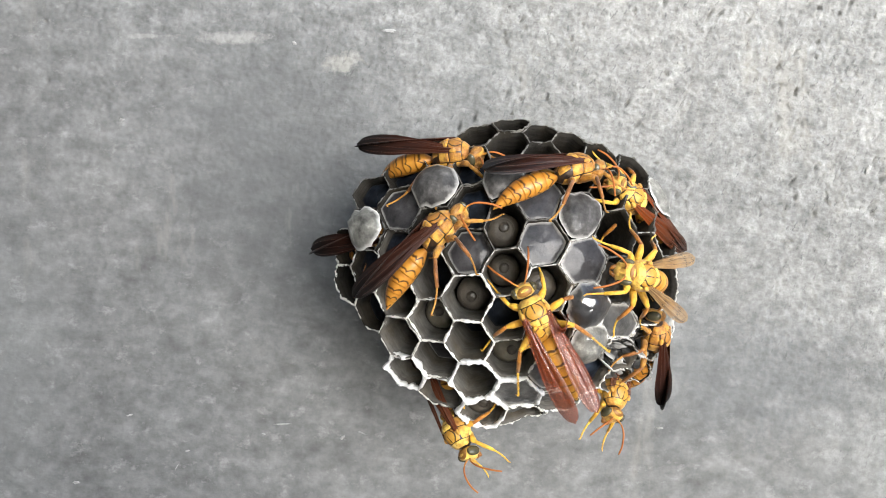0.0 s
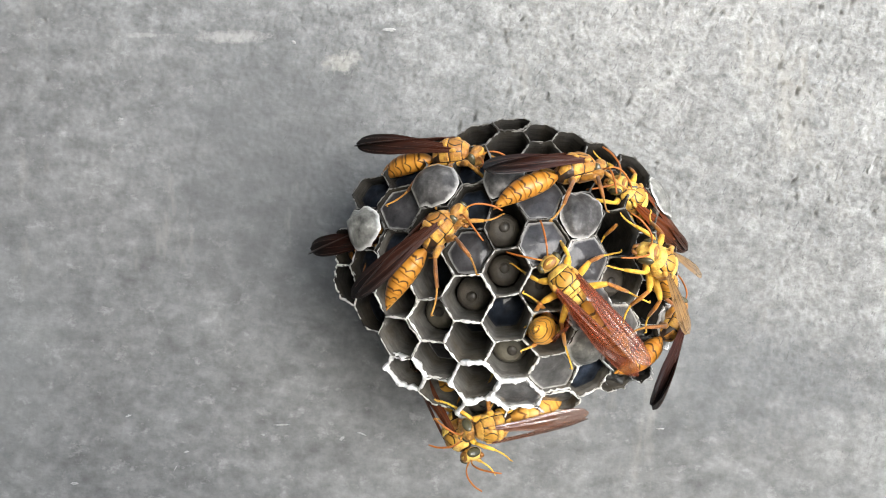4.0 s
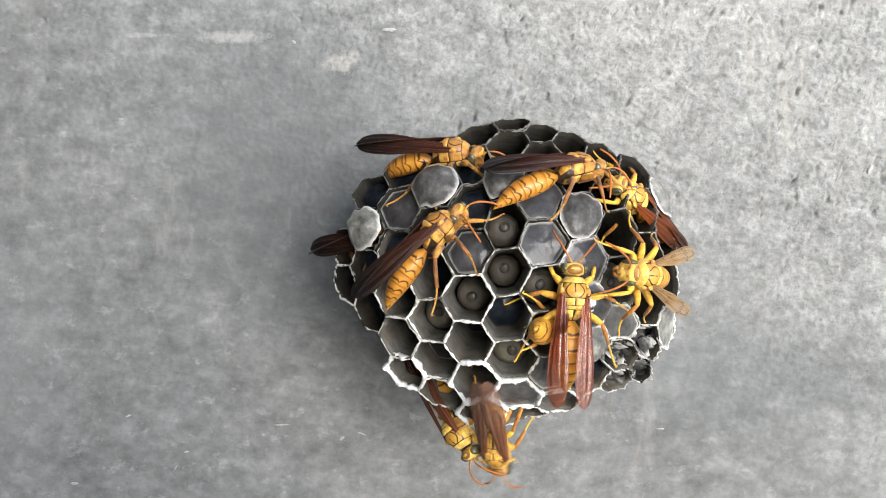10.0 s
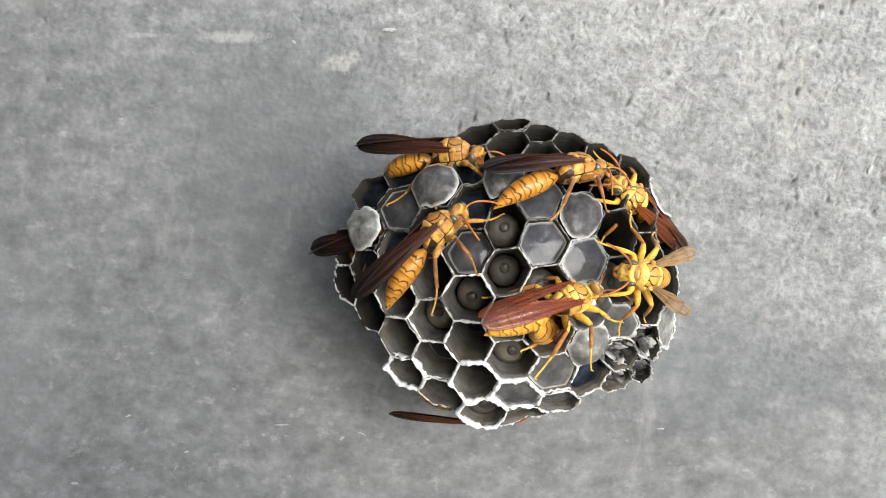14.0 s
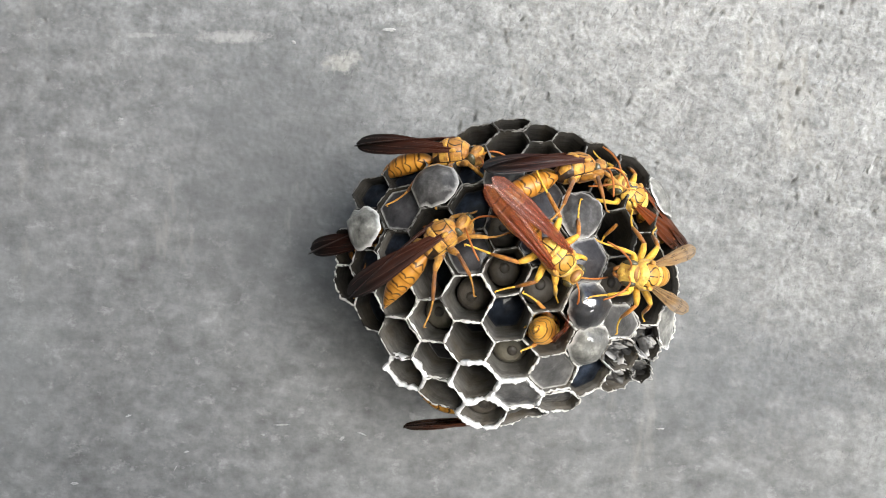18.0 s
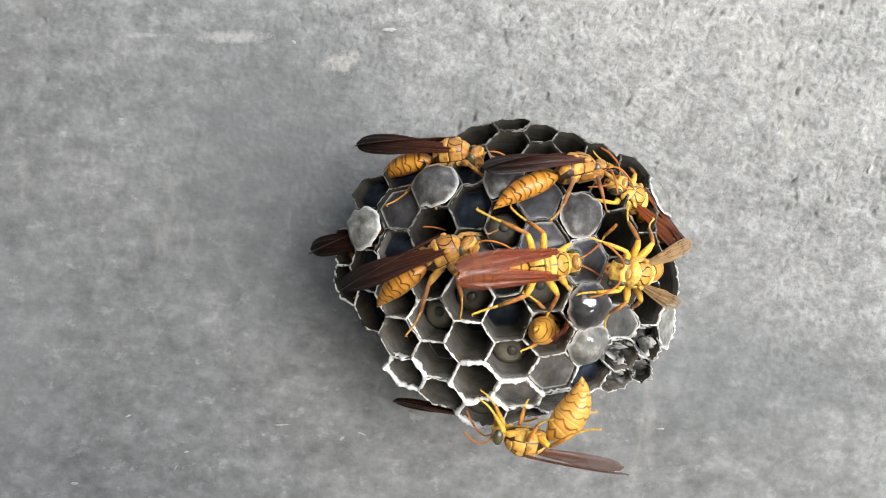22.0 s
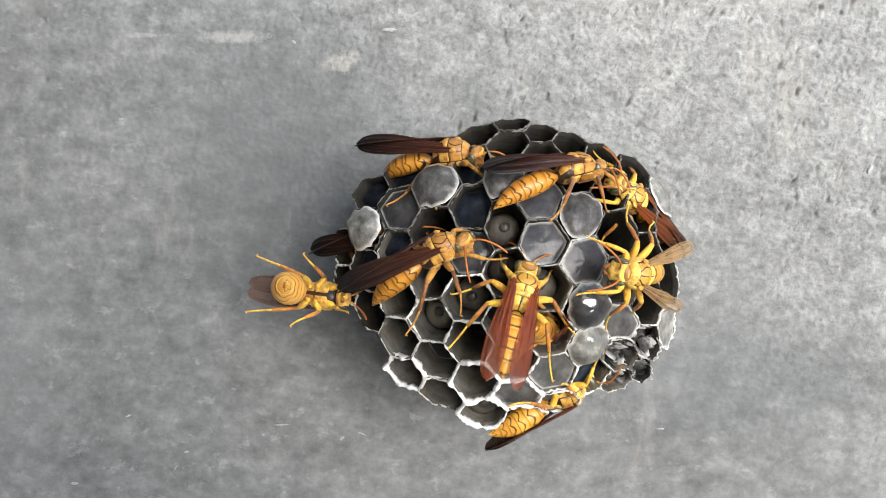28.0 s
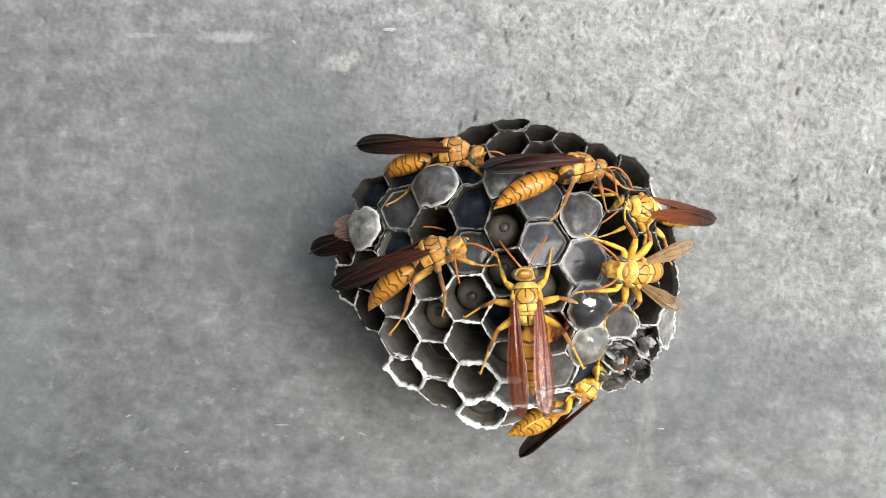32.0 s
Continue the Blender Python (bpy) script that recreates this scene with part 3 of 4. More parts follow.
# the comb's back, and the stalk that holds it on the wall
back_rows = []
for k in range(7):
    t = k / 6
    r = (17 * (1 - t) ** 0.6 + 2.2) * MM
    y = FRONT + (26.5 + 6.5 * t) * MM
    back_rows.append([Vector((ROOT.x + r * 1.12 * math.cos(w), y + 0.5 * MM * noise.noise(Vector((math.cos(w), math.sin(w), t)) * 3), ROOT.z + r * math.sin(w)))
                      for w in np.linspace(0, 2 * math.pi, 40, endpoint=False)])
part("comb_back", sheet(local([[Vector((ROOT.x, FRONT + 26 * MM, ROOT.z))] * 40] + back_rows)), M_OLDDIM, nest)
stalk = []
for k in range(6):
    t = k / 5
    r = (2.0 + 2.0 * abs(t - 0.4) ** 1.5 * 3) * MM
    stalk.append([Vector((ROOT.x + r * math.cos(w), FRONT + 32 * MM + t * (WALL + 0.3 * MM - FRONT - 32 * MM), ROOT.z + r * math.sin(w)))
                  for w in np.linspace(0, 2 * math.pi, 20, endpoint=False)])
part("stalk", sheet(local(stalk)), M_SEAM, nest, "dark resinous stalk on the wall")


def build_larva(a, b, high):
    c = face_point(a, b)
    way = (c - ROOT).normalized()
    turn = way.to_track_quat("Z", "Y").to_matrix().to_4x4()
    rnd = random.Random(a * 13 + b)
    k = 1 + high * MM / (c - ROOT).length
    wide = 3.1 * MM * k
    larva = tagged(new("larva"), "plump beige wasp larva curled in its cell", "larva", "larvae in the cells")
    larva.matrix_basis = Matrix.Translation(c + way * high * MM) @ turn @ pose(0, 0, 0, 0, 0, rnd.uniform(0, 360))
    rows = []
    for z, r in ((-4.0, 0.5), (-3.0, 0.85), (-1.8, 0.97), (-0.8, 0.96), (-0.1, 0.86), (0.35, 0.66), (0.5, 0.45), (0.45, 0.28), (0.4, 0.0)):
        rows.append([Vector((math.cos(w) * r * wide, math.sin(w) * r * wide, z * MM)) for w in np.linspace(0, 2 * math.pi, 24, endpoint=False)])
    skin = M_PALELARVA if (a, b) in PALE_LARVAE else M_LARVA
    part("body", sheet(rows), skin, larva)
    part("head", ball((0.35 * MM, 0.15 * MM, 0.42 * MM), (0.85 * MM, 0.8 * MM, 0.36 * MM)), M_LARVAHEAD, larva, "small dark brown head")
    for r0, z0, thick in ((1.75, 0.26, 0.16),):
        fold = [[Vector((math.cos(w) * k * (r0 + thick * math.cos(q)) * MM + 0.2 * MM, math.sin(w) * k * (r0 + thick * math.cos(q)) * MM, (z0 + thick * math.sin(q)) * MM))
                 for q in np.linspace(0, 2 * math.pi, 8, endpoint=False)] for w in np.linspace(0, 2 * math.pi, 25)]
        part("skin_fold", sheet(fold), skin, larva)


for (a, b), high in LARVAE.items():
    build_larva(a, b, high)

# ---- wasps: x ahead, y to their left, z to the back's side; millimetres ----
WM = 1.06 * MM       # size of a grown wasp
WING = 15.0
TAIL = 1.06          # length of the abdomen against its usual one
TRUNK = ((3.5, 0.3, 0.4, -0.25), (3.2, 1.15, 1.0, -0.1), (2.5, 1.7, 1.55, 0.0), (1.3, 2.0, 1.95, 0.1), (0.1, 1.95, 1.95, 0.1),
         (-1.0, 1.7, 1.75, -0.1), (-1.9, 1.25, 1.3, -0.45), (-2.5, 0.6, 0.7, -0.75), (-2.7, 0.2, 0.25, -0.85))


def trunk_at(x, angle, off=0.0):
    """A point of the trunk's skin; angle in degrees from the middle of the back to the left."""
    xs = [p[0] for p in reversed(TRUNK)]
    ry, rz, zc = (float(np.interp(x, xs, [p[i] for p in reversed(TRUNK)])) for i in (1, 2, 3))
    return Vector((x, (ry + off) * math.sin(radians(angle)), zc + (rz + off) * math.cos(radians(angle)))) * WM


def plate(x0, x1, a0, a1, off=0.14):
    rows = []
    for i in range(13):
        s = i / 12
        row = []
        for j in range(13):
            t = j / 12
            edge = 1 - min(1.0, abs(2 * s - 1) ** 9 + abs(2 * t - 1) ** 9)
            row.append(trunk_at(x0 + (x1 - x0) * s, a0 + (a1 - a0) * t, off * edge - 0.06 * (1 - edge)))
        rows.append(row)
    return sheet(rows, closed=False)


def abdomen_shape(bend, fat):
    """Rings of the abdomen along its bent axis."""
    ss = (0.0, 0.5, 1.0, 1.8, 3.0, 4.5, 6.0, 7.5, 8.8, 9.6, 9.9)
    rr = (0.28, 0.48, 0.85, 1.28, 1.58, 1.66, 1.52, 1.12, 0.60, 0.20, 0.02)

    def ring(s, grow=1.0, n=28):
        steps = 24
        p, ang = Vector((0, 0, 0)), radians(8)
        for k in range(steps):
            ang_k = ang + radians(bend) * (s * k / steps / 9.9) ** 1.3
            p = p + Vector((-math.cos(ang_k), 0, -math.sin(ang_k))) * (s / steps)
        ang_k = ang + radians(bend) * (s / 9.9) ** 1.3
        up = Vector((-math.sin(ang_k), 0, math.cos(ang_k)))
        r = float(np.interp(s, ss, rr)) * grow * fat
        p = p * TAIL
        return [(p + Vector((0, 1, 0)) * math.sin(w) * r + up * math.cos(w) * r * 0.95) * WM for w in np.linspace(0, 2 * math.pi, n, endpoint=False)]
    cuts = (0.0, 2.3, 4.1, 5.6, 6.9, 8.1, 9.9)
    segs = []
    for i in range(6):
        s0, s1 = cuts[i] - (0.25 if i else 0), cuts[i + 1] + 0.12
        rows = []
        for k in range(11):
            t = k / 10
            s = min(9.9, s0 + (s1 - s0) * t)
            rows.append(ring(s, 0.985 + 0.022 * t))
        if i < 5:
            rows.append(ring(s1 - 0.03, 0.97))
        segs.append(sheet(rows))
    return segs


def wing_shape(length, width, tip=0.85):
    rows = []
    for i in range(25):
        s = i / 24
        w = width * min(1.0, 0.34 + 1.1 * s) * (1 - max(0.0, (s - 0.72) / 0.28) ** 2.3) ** 0.5 if s < 1 else 0.0
        row = []
        for j in range(21):
            t = j / 20 * 2 - 1
            z = (0.05 * math.cos(t * 11.0 + s) + 0.05 * math.cos(t * 6.3 - 2.5 * s)) * min(1.0, 4 * (1 - s)) - 0.22 * t * t * (1 - s * 0.5) - 0.9 * s * s + 0.25 * s
            row.append(Vector((-length * s, t * w / 2 + 0.1 * math.sin(3 * s), z)) * WM)
        rows.append(row)
    rim = [[p + Vector((0, 0, -0.05)) * WM for p in reversed(r)] for r in rows]
    return sheet([a + b for a, b in zip(rows, rim)])


def vein_shape(length, width, t0, t1):
    pts, rad = [], []
    for i in range(13):
        s = 0.02 + 0.9 * i / 12
        t = t0 + (t1 - t0) * s
        w = width * min(1.0, 0.34 + 1.1 * s) * (1 - max(0.0, (s - 0.72) / 0.28) ** 2.3) ** 0.5
        z = (0.05 * math.cos(t * 11.0 + s) + 0.05 * math.cos(t * 6.3 - 2.5 * s)) * min(1.0, 4 * (1 - s)) - 0.22 * t * t * (1 - s * 0.5) - 0.9 * s * s + 0.25 * s
        pts.append(Vector((-length * s, t * w / 2 + 0.1 * math.sin(3 * s), z + 0.03)) * WM)
        rad.append(0.032 * WM * (1 - 0.5 * s))
    return tube(pts, rad, 6)


LEG_LINES = {
    "front": ((1.9, 0.9, -1.3), (3.4, 2.6, -0.6), (5.3, 3.2, -2.5), (7.6, 3.7, -3.7)),
    "middle": ((0.4, 1.1, -1.5), (1.0, 4.2, -0.5), (0.4, 6.2, -2.8), (-0.9, 8.6, -3.8)),
    "hind": ((-0.9, 1.0, -1.5), (-2.7, 4.0, -0.3), (-5.4, 5.5, -2.6), (-8.6, 6.9, -3.8)),
}


def build_leg(wasp, which, side, upper, lower, reach):
    line = [Vector((p[0], p[1] * side * (reach if k else 1), p[2] - (1 - reach) * k)) * WM for k, p in enumerate(LEG_LINES[which])]
    o = line[0]
    hip, knee, heel, toe = [p - o for p in line]
    up = Vector((0, 0, 0.25 * WM))
    thigh = joined(tube([hip - up * 1.2, hip + up], [0.45 * WM, 0.36 * WM]),
                   tube([hip, hip.lerp(knee, 0.3) + up * 0.5, hip.lerp(knee, 0.7) + up * 0.6, knee], [0.34 * WM, 0.52 * WM, 0.48 * WM, 0.30 * WM]))
    leg = part("leg", thigh, upper, wasp, "", Matrix.Translation(o))
    leg.data.name = "leg_%s_%s" % (which, "left" if side > 0 else "right")
    part("tibia", tube([knee, knee.lerp(heel, 0.5) + up * 0.3, heel], [0.25 * WM, 0.31 * WM, 0.24 * WM]), lower if which != "front" else upper, leg)
    foot = []
    rad = []
    for i in range(11):
        foot.append(heel.lerp(toe, i / 10) - up * math.sin(math.pi * i / 10))
        rad.append((0.15 - 0.004 * i) * WM * (1.15 if i % 2 else 0.85))
    claw = toe + Vector((0.3 * WM, 0.25 * WM * side, -0.15 * WM))
    part("tarsus", joined(tube(foot, rad, 8), tube([toe, claw], [0.12 * WM, 0.04 * WM], 6)), upper, leg)


def build_wasp(bend, wing_mat, label, gold=M_YELLOW, bands=M_BAND, legs=(M_LEG, M_LEGRED), slant=22, fat=1.0, broad=2.8, scutum=M_SCUTUM, reach=1.0):
    wasp = new("wasp")
    tagged(wasp, label, "wasp", "wasps on the nest")
    rows = [[trunk_at(x, w) for w in np.linspace(0, 360, 28, endpoint=False)] for x in np.linspace(3.5, -2.7, 22)]
    thorax = part("thorax", sheet(rows), M_SEAM, wasp, "yellow plates parted by dark seams")
    part("pronotum", plate(3.3, 2.42, -105, 105, 0.12), gold, thorax)
    part("scutum", plate(2.40, 0.46, -57, 57, 0.12), scutum, thorax, "ochre shield with fine dark lines")
    for g in (-1, 1):
        part("scutellum", plate(0.42, -0.54, g * 1, g * 40, 0.2), gold, thorax)
        part("propodeum_plate", plate(-1.10, -2.45, g * 3, g * 66, 0.15), gold, thorax)
        part("side_plate", plate(2.40, 0.62, g * 58.5, g * 104, 0.16), gold, thorax)
        part("side_plate", plate(0.58, -1.0, g * 42, g * 104, 0.14), M_OCHRE, thorax)
        part("side_plate", plate(2.3, 0.22, g * 105.5, g * 174, 0.14), gold, thorax)
        part("side_plate", plate(0.18, -2.1, g * 105.5, g * 174, 0.1), M_OCHRE, thorax)
        part("wing_base", ball(trunk_at(1.3, g * 54, 0.1), (0.55 * WM, 0.36 * WM, 0.33 * WM)), M_OCHRE, thorax)
    part("metanotum", plate(-0.57, -1.07, -44, 44, 0.16), gold, thorax)
    # head
    hub = Vector((3.55, 0, -0.35)) * WM
    head = part("head", joined(ball(Vector((0.75, 0, -0.15)) * WM, (0.95 * WM, 1.75 * WM, 1.6 * WM), 24, 14), tube([(-0.4 * WM, 0, 0), (0.4 * WM, 0, 0)], [0.5 * WM, 0.6 * WM])),
                gold, wasp, "", Matrix.Translation(hub))
    part("crown", ball(Vector((0.7, 0, 0.98)) * WM, (0.7 * WM, 1.12 * WM, 0.45 * WM)), M_CROWN, head)
    part("clypeus", ball(Vector((1.35, 0, -0.65)) * WM, (0.5 * WM, 0.8 * WM, 0.75 * WM)), gold, head)
    for g in (-1, 1):
        part("eye", ball(Vector((0.85, 1.32 * g, 0.0)) * WM, (0.70 * WM, 0.50 * WM, 1.12 * WM), 18, 12), M_EYE, head, "dark olive compound eye")
        part("mandible", tube([Vector((1.2, 0.6 * g, -1.2)) * WM, Vector((1.5, 0.35 * g, -1.75)) * WM, Vector((1.5, 0.05 * g, -1.95)) * WM], [0.35 * WM, 0.28 * WM, 0.1 * WM]), M_BROWN, head)
        base = Vector((1.5, 0.35 * g, 0.3)) * WM
        line = smooth_line([base, base + Vector((0.8, 0.6 * g, 0.65)) * WM, base + Vector((1.9, 1.4 * g, 0.55)) * WM, base + Vector((3.2, 2.3 * g, -0.4)) * WM, base + Vector((4.1, 2.8 * g, -1.5)) * WM], 5)
        line = [p - base for p in line]
        feeler = part("antenna", tube(line[:6], [0.10 * WM, 0.14 * WM, 0.14 * WM, 0.13 * WM, 0.12 * WM, 0.11 * WM]), M_LEGRED, head, "", Matrix.Translation(base))
        feeler.data.name = "antenna_left" if g > 0 else "antenna_right"
        part("flagellum", tube(line[5:], [(0.11 + 0.03 * math.sin(math.pi * i / (len(line) - 6))) * WM for i in range(len(line) - 5)]), M_ANTENNA, feeler)
    # abdomen
    segs = abdomen_shape(bend, fat)
    at = Matrix.Translation(Vector((-2.2, 0, -0.7)) * WM)
    abdomen = part("abdomen", segs[0], bands, wasp, "orange-yellow with wavy dark bands", at)
    for s in segs[1:]:
        part("segment", s, bands, abdomen)
    # wings
    for g in (-1, 1):
        wing = part("wing", wing_shape(WING, broad), wing_mat, wasp, "long folded wing", Matrix.Translation(trunk_at(1.1, g * 46, 0.25 + 0.08 * g)) @ pose(0, 0, 0, g * -slant, 5, g * 4.5))
        wing.data.name = "wing_left" if g > 0 else "wing_right"
        for t0, t1 in ((-0.92, -0.75), (-0.45, -0.1), (0.3, 0.6)):
            part("vein", vein_shape(WING, broad, t0, t1), M_VEIN, wing)
        back = part("hind_wing", wing_shape(9.0, 1.8), wing_mat, wasp, "", Matrix.Translation(trunk_at(0.3, g * 48, 0.15)) @ pose(0, 0, 0, g * -slant, 7, g * 3.5))
        back.data.name = "hind_wing_left" if g > 0 else "hind_wing_right"
    for which in LEG_LINES:
        for side in (1, -1):
            build_leg(wasp, which, side, *legs, reach)
    return wasp


def turn_part(wasp, stem, m):
    """Turns a part of a wasp about its joint."""
    for o in wasp.children_recursive:
        if o.data and o.data.name.split(".")[0] == stem:
            o.matrix_basis = o.matrix_basis @ m
    return wasp


def wings(wasp, yaw):
    for g, s in ((1, "left"), (-1, "right")):
        for stem in ("wing_", "hind_wing_"):
            turn_part(wasp, stem + s, pose(0, 0, 0, 0, 0, -yaw * g))
    return wasp


def seat(u, v, heading, pitch=0.0, roll=0.0, high=3.4, flat=1.0, lie=0.4):
    """A wasp's pose on the comb: heading in degrees as it is seen, anticlockwise from the right; high: millimetres over the comb;
    flat below 1 leans its back from the comb's normal to the viewer; lie: how far its line follows the comb's slope."""
    p = spot(u, v, FRONT + 8 * MM)
    mid = spot(896, 476, FRONT + 8 * MM)
    side = Vector((p.x - mid.x, 0, p.z - mid.z))
    r = min(side.length, DOME * 0.93)
    n = side.normalized() * (r / DOME) if side.length > 1e-6 else Vector()
    n = (n * flat + Vector((0, -math.sqrt(max(0.02, 1 - (r / DOME * flat) ** 2)), 0))).normalized()
    depth = FRONT + DOME * (1 - math.sqrt(1 - (r / DOME) ** 2)) + n.y * high * MM
    f = Vector((-math.sin(radians(heading)), 0, math.cos(radians(heading))))
    k = lie * max(-1.5, min(1.5, -f.dot(n) / n.y))
    f = (f + Vector((0, k, 0))).normalized()
    up = (n - f * n.dot(f)).normalized()
    left = up.cross(f)
    m = Matrix((f, left, up)).transposed().to_4x4()
    return Matrix.Translation(spot(u, v, depth)) @ m @ pose(0, 0, 0, 0, -pitch, 0) @ pose(0, 0, 0, roll, 0, 0)


DARK = "yellow paper wasp with dark wings"
wasp_straight = build_wasp(18, M_REDWING, "yellow paper wasp with reddish-brown wings walking on the cells", fat=1.2)
wasp_curved = build_wasp(34, M_WING, "yellow paper wasp with dark wings resting on the nest's upper rim", M_AMBER, M_DEEPBAND, (M_LEGAMBER, M_LEGBROWN), 34, broad=3.3, scutum=M_DARKSCUTUM)
wings(wasp_curved, -2.5)
wasp_pale = build_wasp(30, M_PALEWING, "bright yellow paper wasp with spread pale amber wings", broad=2.2)


def another(kind, label):
    return tagged(copy_thing(kind, Matrix()), label)


walker = wasp_straight
wings(walker, 2.4)
top_resting = wasp_curved
top_resting.matrix_basis = seat(793, 272, -6, 16, -22, 2.6, 0.7, 0.1)
turn_part(top_resting, "abdomen", pose(0, 0, 0, 0, 3, -7))
turn_part(top_resting, "head", pose(0, 0, 0, 0, 15, -30))
top_middle = another(wasp_curved, DARK + " resting beside capped cells")
top_middle.matrix_basis = seat(1013, 299, 20, -22, -52, 6.5, 0.5, 0.1)
turn_part(top_middle, "abdomen", pose(0, 0, 0, 0, 3, 0))
turn_part(top_middle, "head", pose(0, 0, 0, 0, 10, -30))
watcher = another(wasp_curved, DARK + " standing over open cells")
far_left = another(wasp_curved, DARK + " half hidden behind the comb")
right_top = build_wasp(18, M_RUSTWING, "yellow and black paper wasp with reddish wings on the nest's edge")
fanner = wasp_pale
lower_right = another(wasp_curved, DARK + " moving on torn cells")
wanderer = build_wasp(62, M_BROWNWING, "orange-yellow paper wasp wandering along the rim of the nest", M_TAWNY, M_TAWNYBAND, fat=1.42, reach=0.6)
wings(wanderer, 2)
hanger = build_wasp(34, M_DUSKWING, DARK + " hanging under the lower rim", fat=1.2, reach=0.75)
sleeper = another(wasp_straight, "paper wasp with its head deep in a cell")
wings(fanner, 19)


def track(wasp, flat, lie, *rows):
    """Keys a wasp's way: seconds, then place, heading, pitch, roll and height as for seat()."""
    walk(wasp, [(r[0], seat(*r[1:], *(0.0, 0.0, 3.4)[len(r) - 4:], flat, lie)) for r in rows])


def behind(u, v, heading, off=5.0):
    """A wasp's pose in the gap between the comb and the wall."""
    f = Vector((-math.sin(radians(heading)), 0, math.cos(radians(heading))))
    up = Vector((0, -1, 0))
    return Matrix.Translation(spot(u, v, WALL - off * MM)) @ Matrix((f, up.cross(f), up)).transposed().to_4x4()


def flap(wasp, *rows):
    """Keys both wing pairs: seconds, spread and lift in degrees from how they lie."""
    for g, flank in ((1, "left"), (-1, "right")):
        for o in wasp.children:
            if o.data.name.split(".")[0] in ("wing_" + flank, "hind_wing_" + flank):
                rest = o.matrix_basis.copy()
                walk(o, [(t, rest @ pose(0, 0, 0, 0, lift, -spread * g)) for t, spread, lift in rows])


def flex(wasp, *rows):
    """Keys the abdomen: seconds, and degrees by which it curls under."""
    for o in wasp.children:
        if o.name.split(".")[0] == "abdomen":
            rest = o.matrix_basis.copy()
            walk(o, [(t, rest @ pose(0, 0, 0, 0, -curl, 0)) for t, curl in rows])


def feel(wasp, seed, swing=9):
    """Restless antennae."""
    rnd = random.Random(seed)
    for o in wasp.children_recursive:
        if o.data.name.startswith("antenna"):
            rest = o.matrix_basis.copy()
            rows, t = [], 0.0
            while t < 32:
                rows.append((t, rest @ pose(0, 0, 0, 0, rnd.uniform(-swing, swing), rnd.uniform(-swing, swing))))
                t += rnd.uniform(0.5, 1.2)
            walk(o, rows + [(32.0, rest)])


def stride(wasp, *spans):
    """Legs swing in turn while a wasp walks: spans of seconds."""
    for o in wasp.children:
        stem = o.data.name.split(".")[0]
        if stem.startswith("leg_"):
            flank = 1 if stem.endswith("left") else -1
            phase = flank * (-1 if "middle" in stem else 1)
            rest = o.matrix_basis.copy()
            rows = [] if spans[0][0] == 0 else [(0.0, rest)]
            for t0, t1 in spans:
                n = max(2, round((t1 - t0) / 0.2))
                for k in range(n + 1):
                    size = 0 if k in (0, n) else 11 * phase * (1 if k % 2 else -1)
                    rows.append((t0 + (t1 - t0) * k / n, rest @ pose(0, 0, 0, 0, 0, size * flank)))
            if rows[-1][0] < 32:
                rows.append((32.0, rest))
            walk(o, rows)


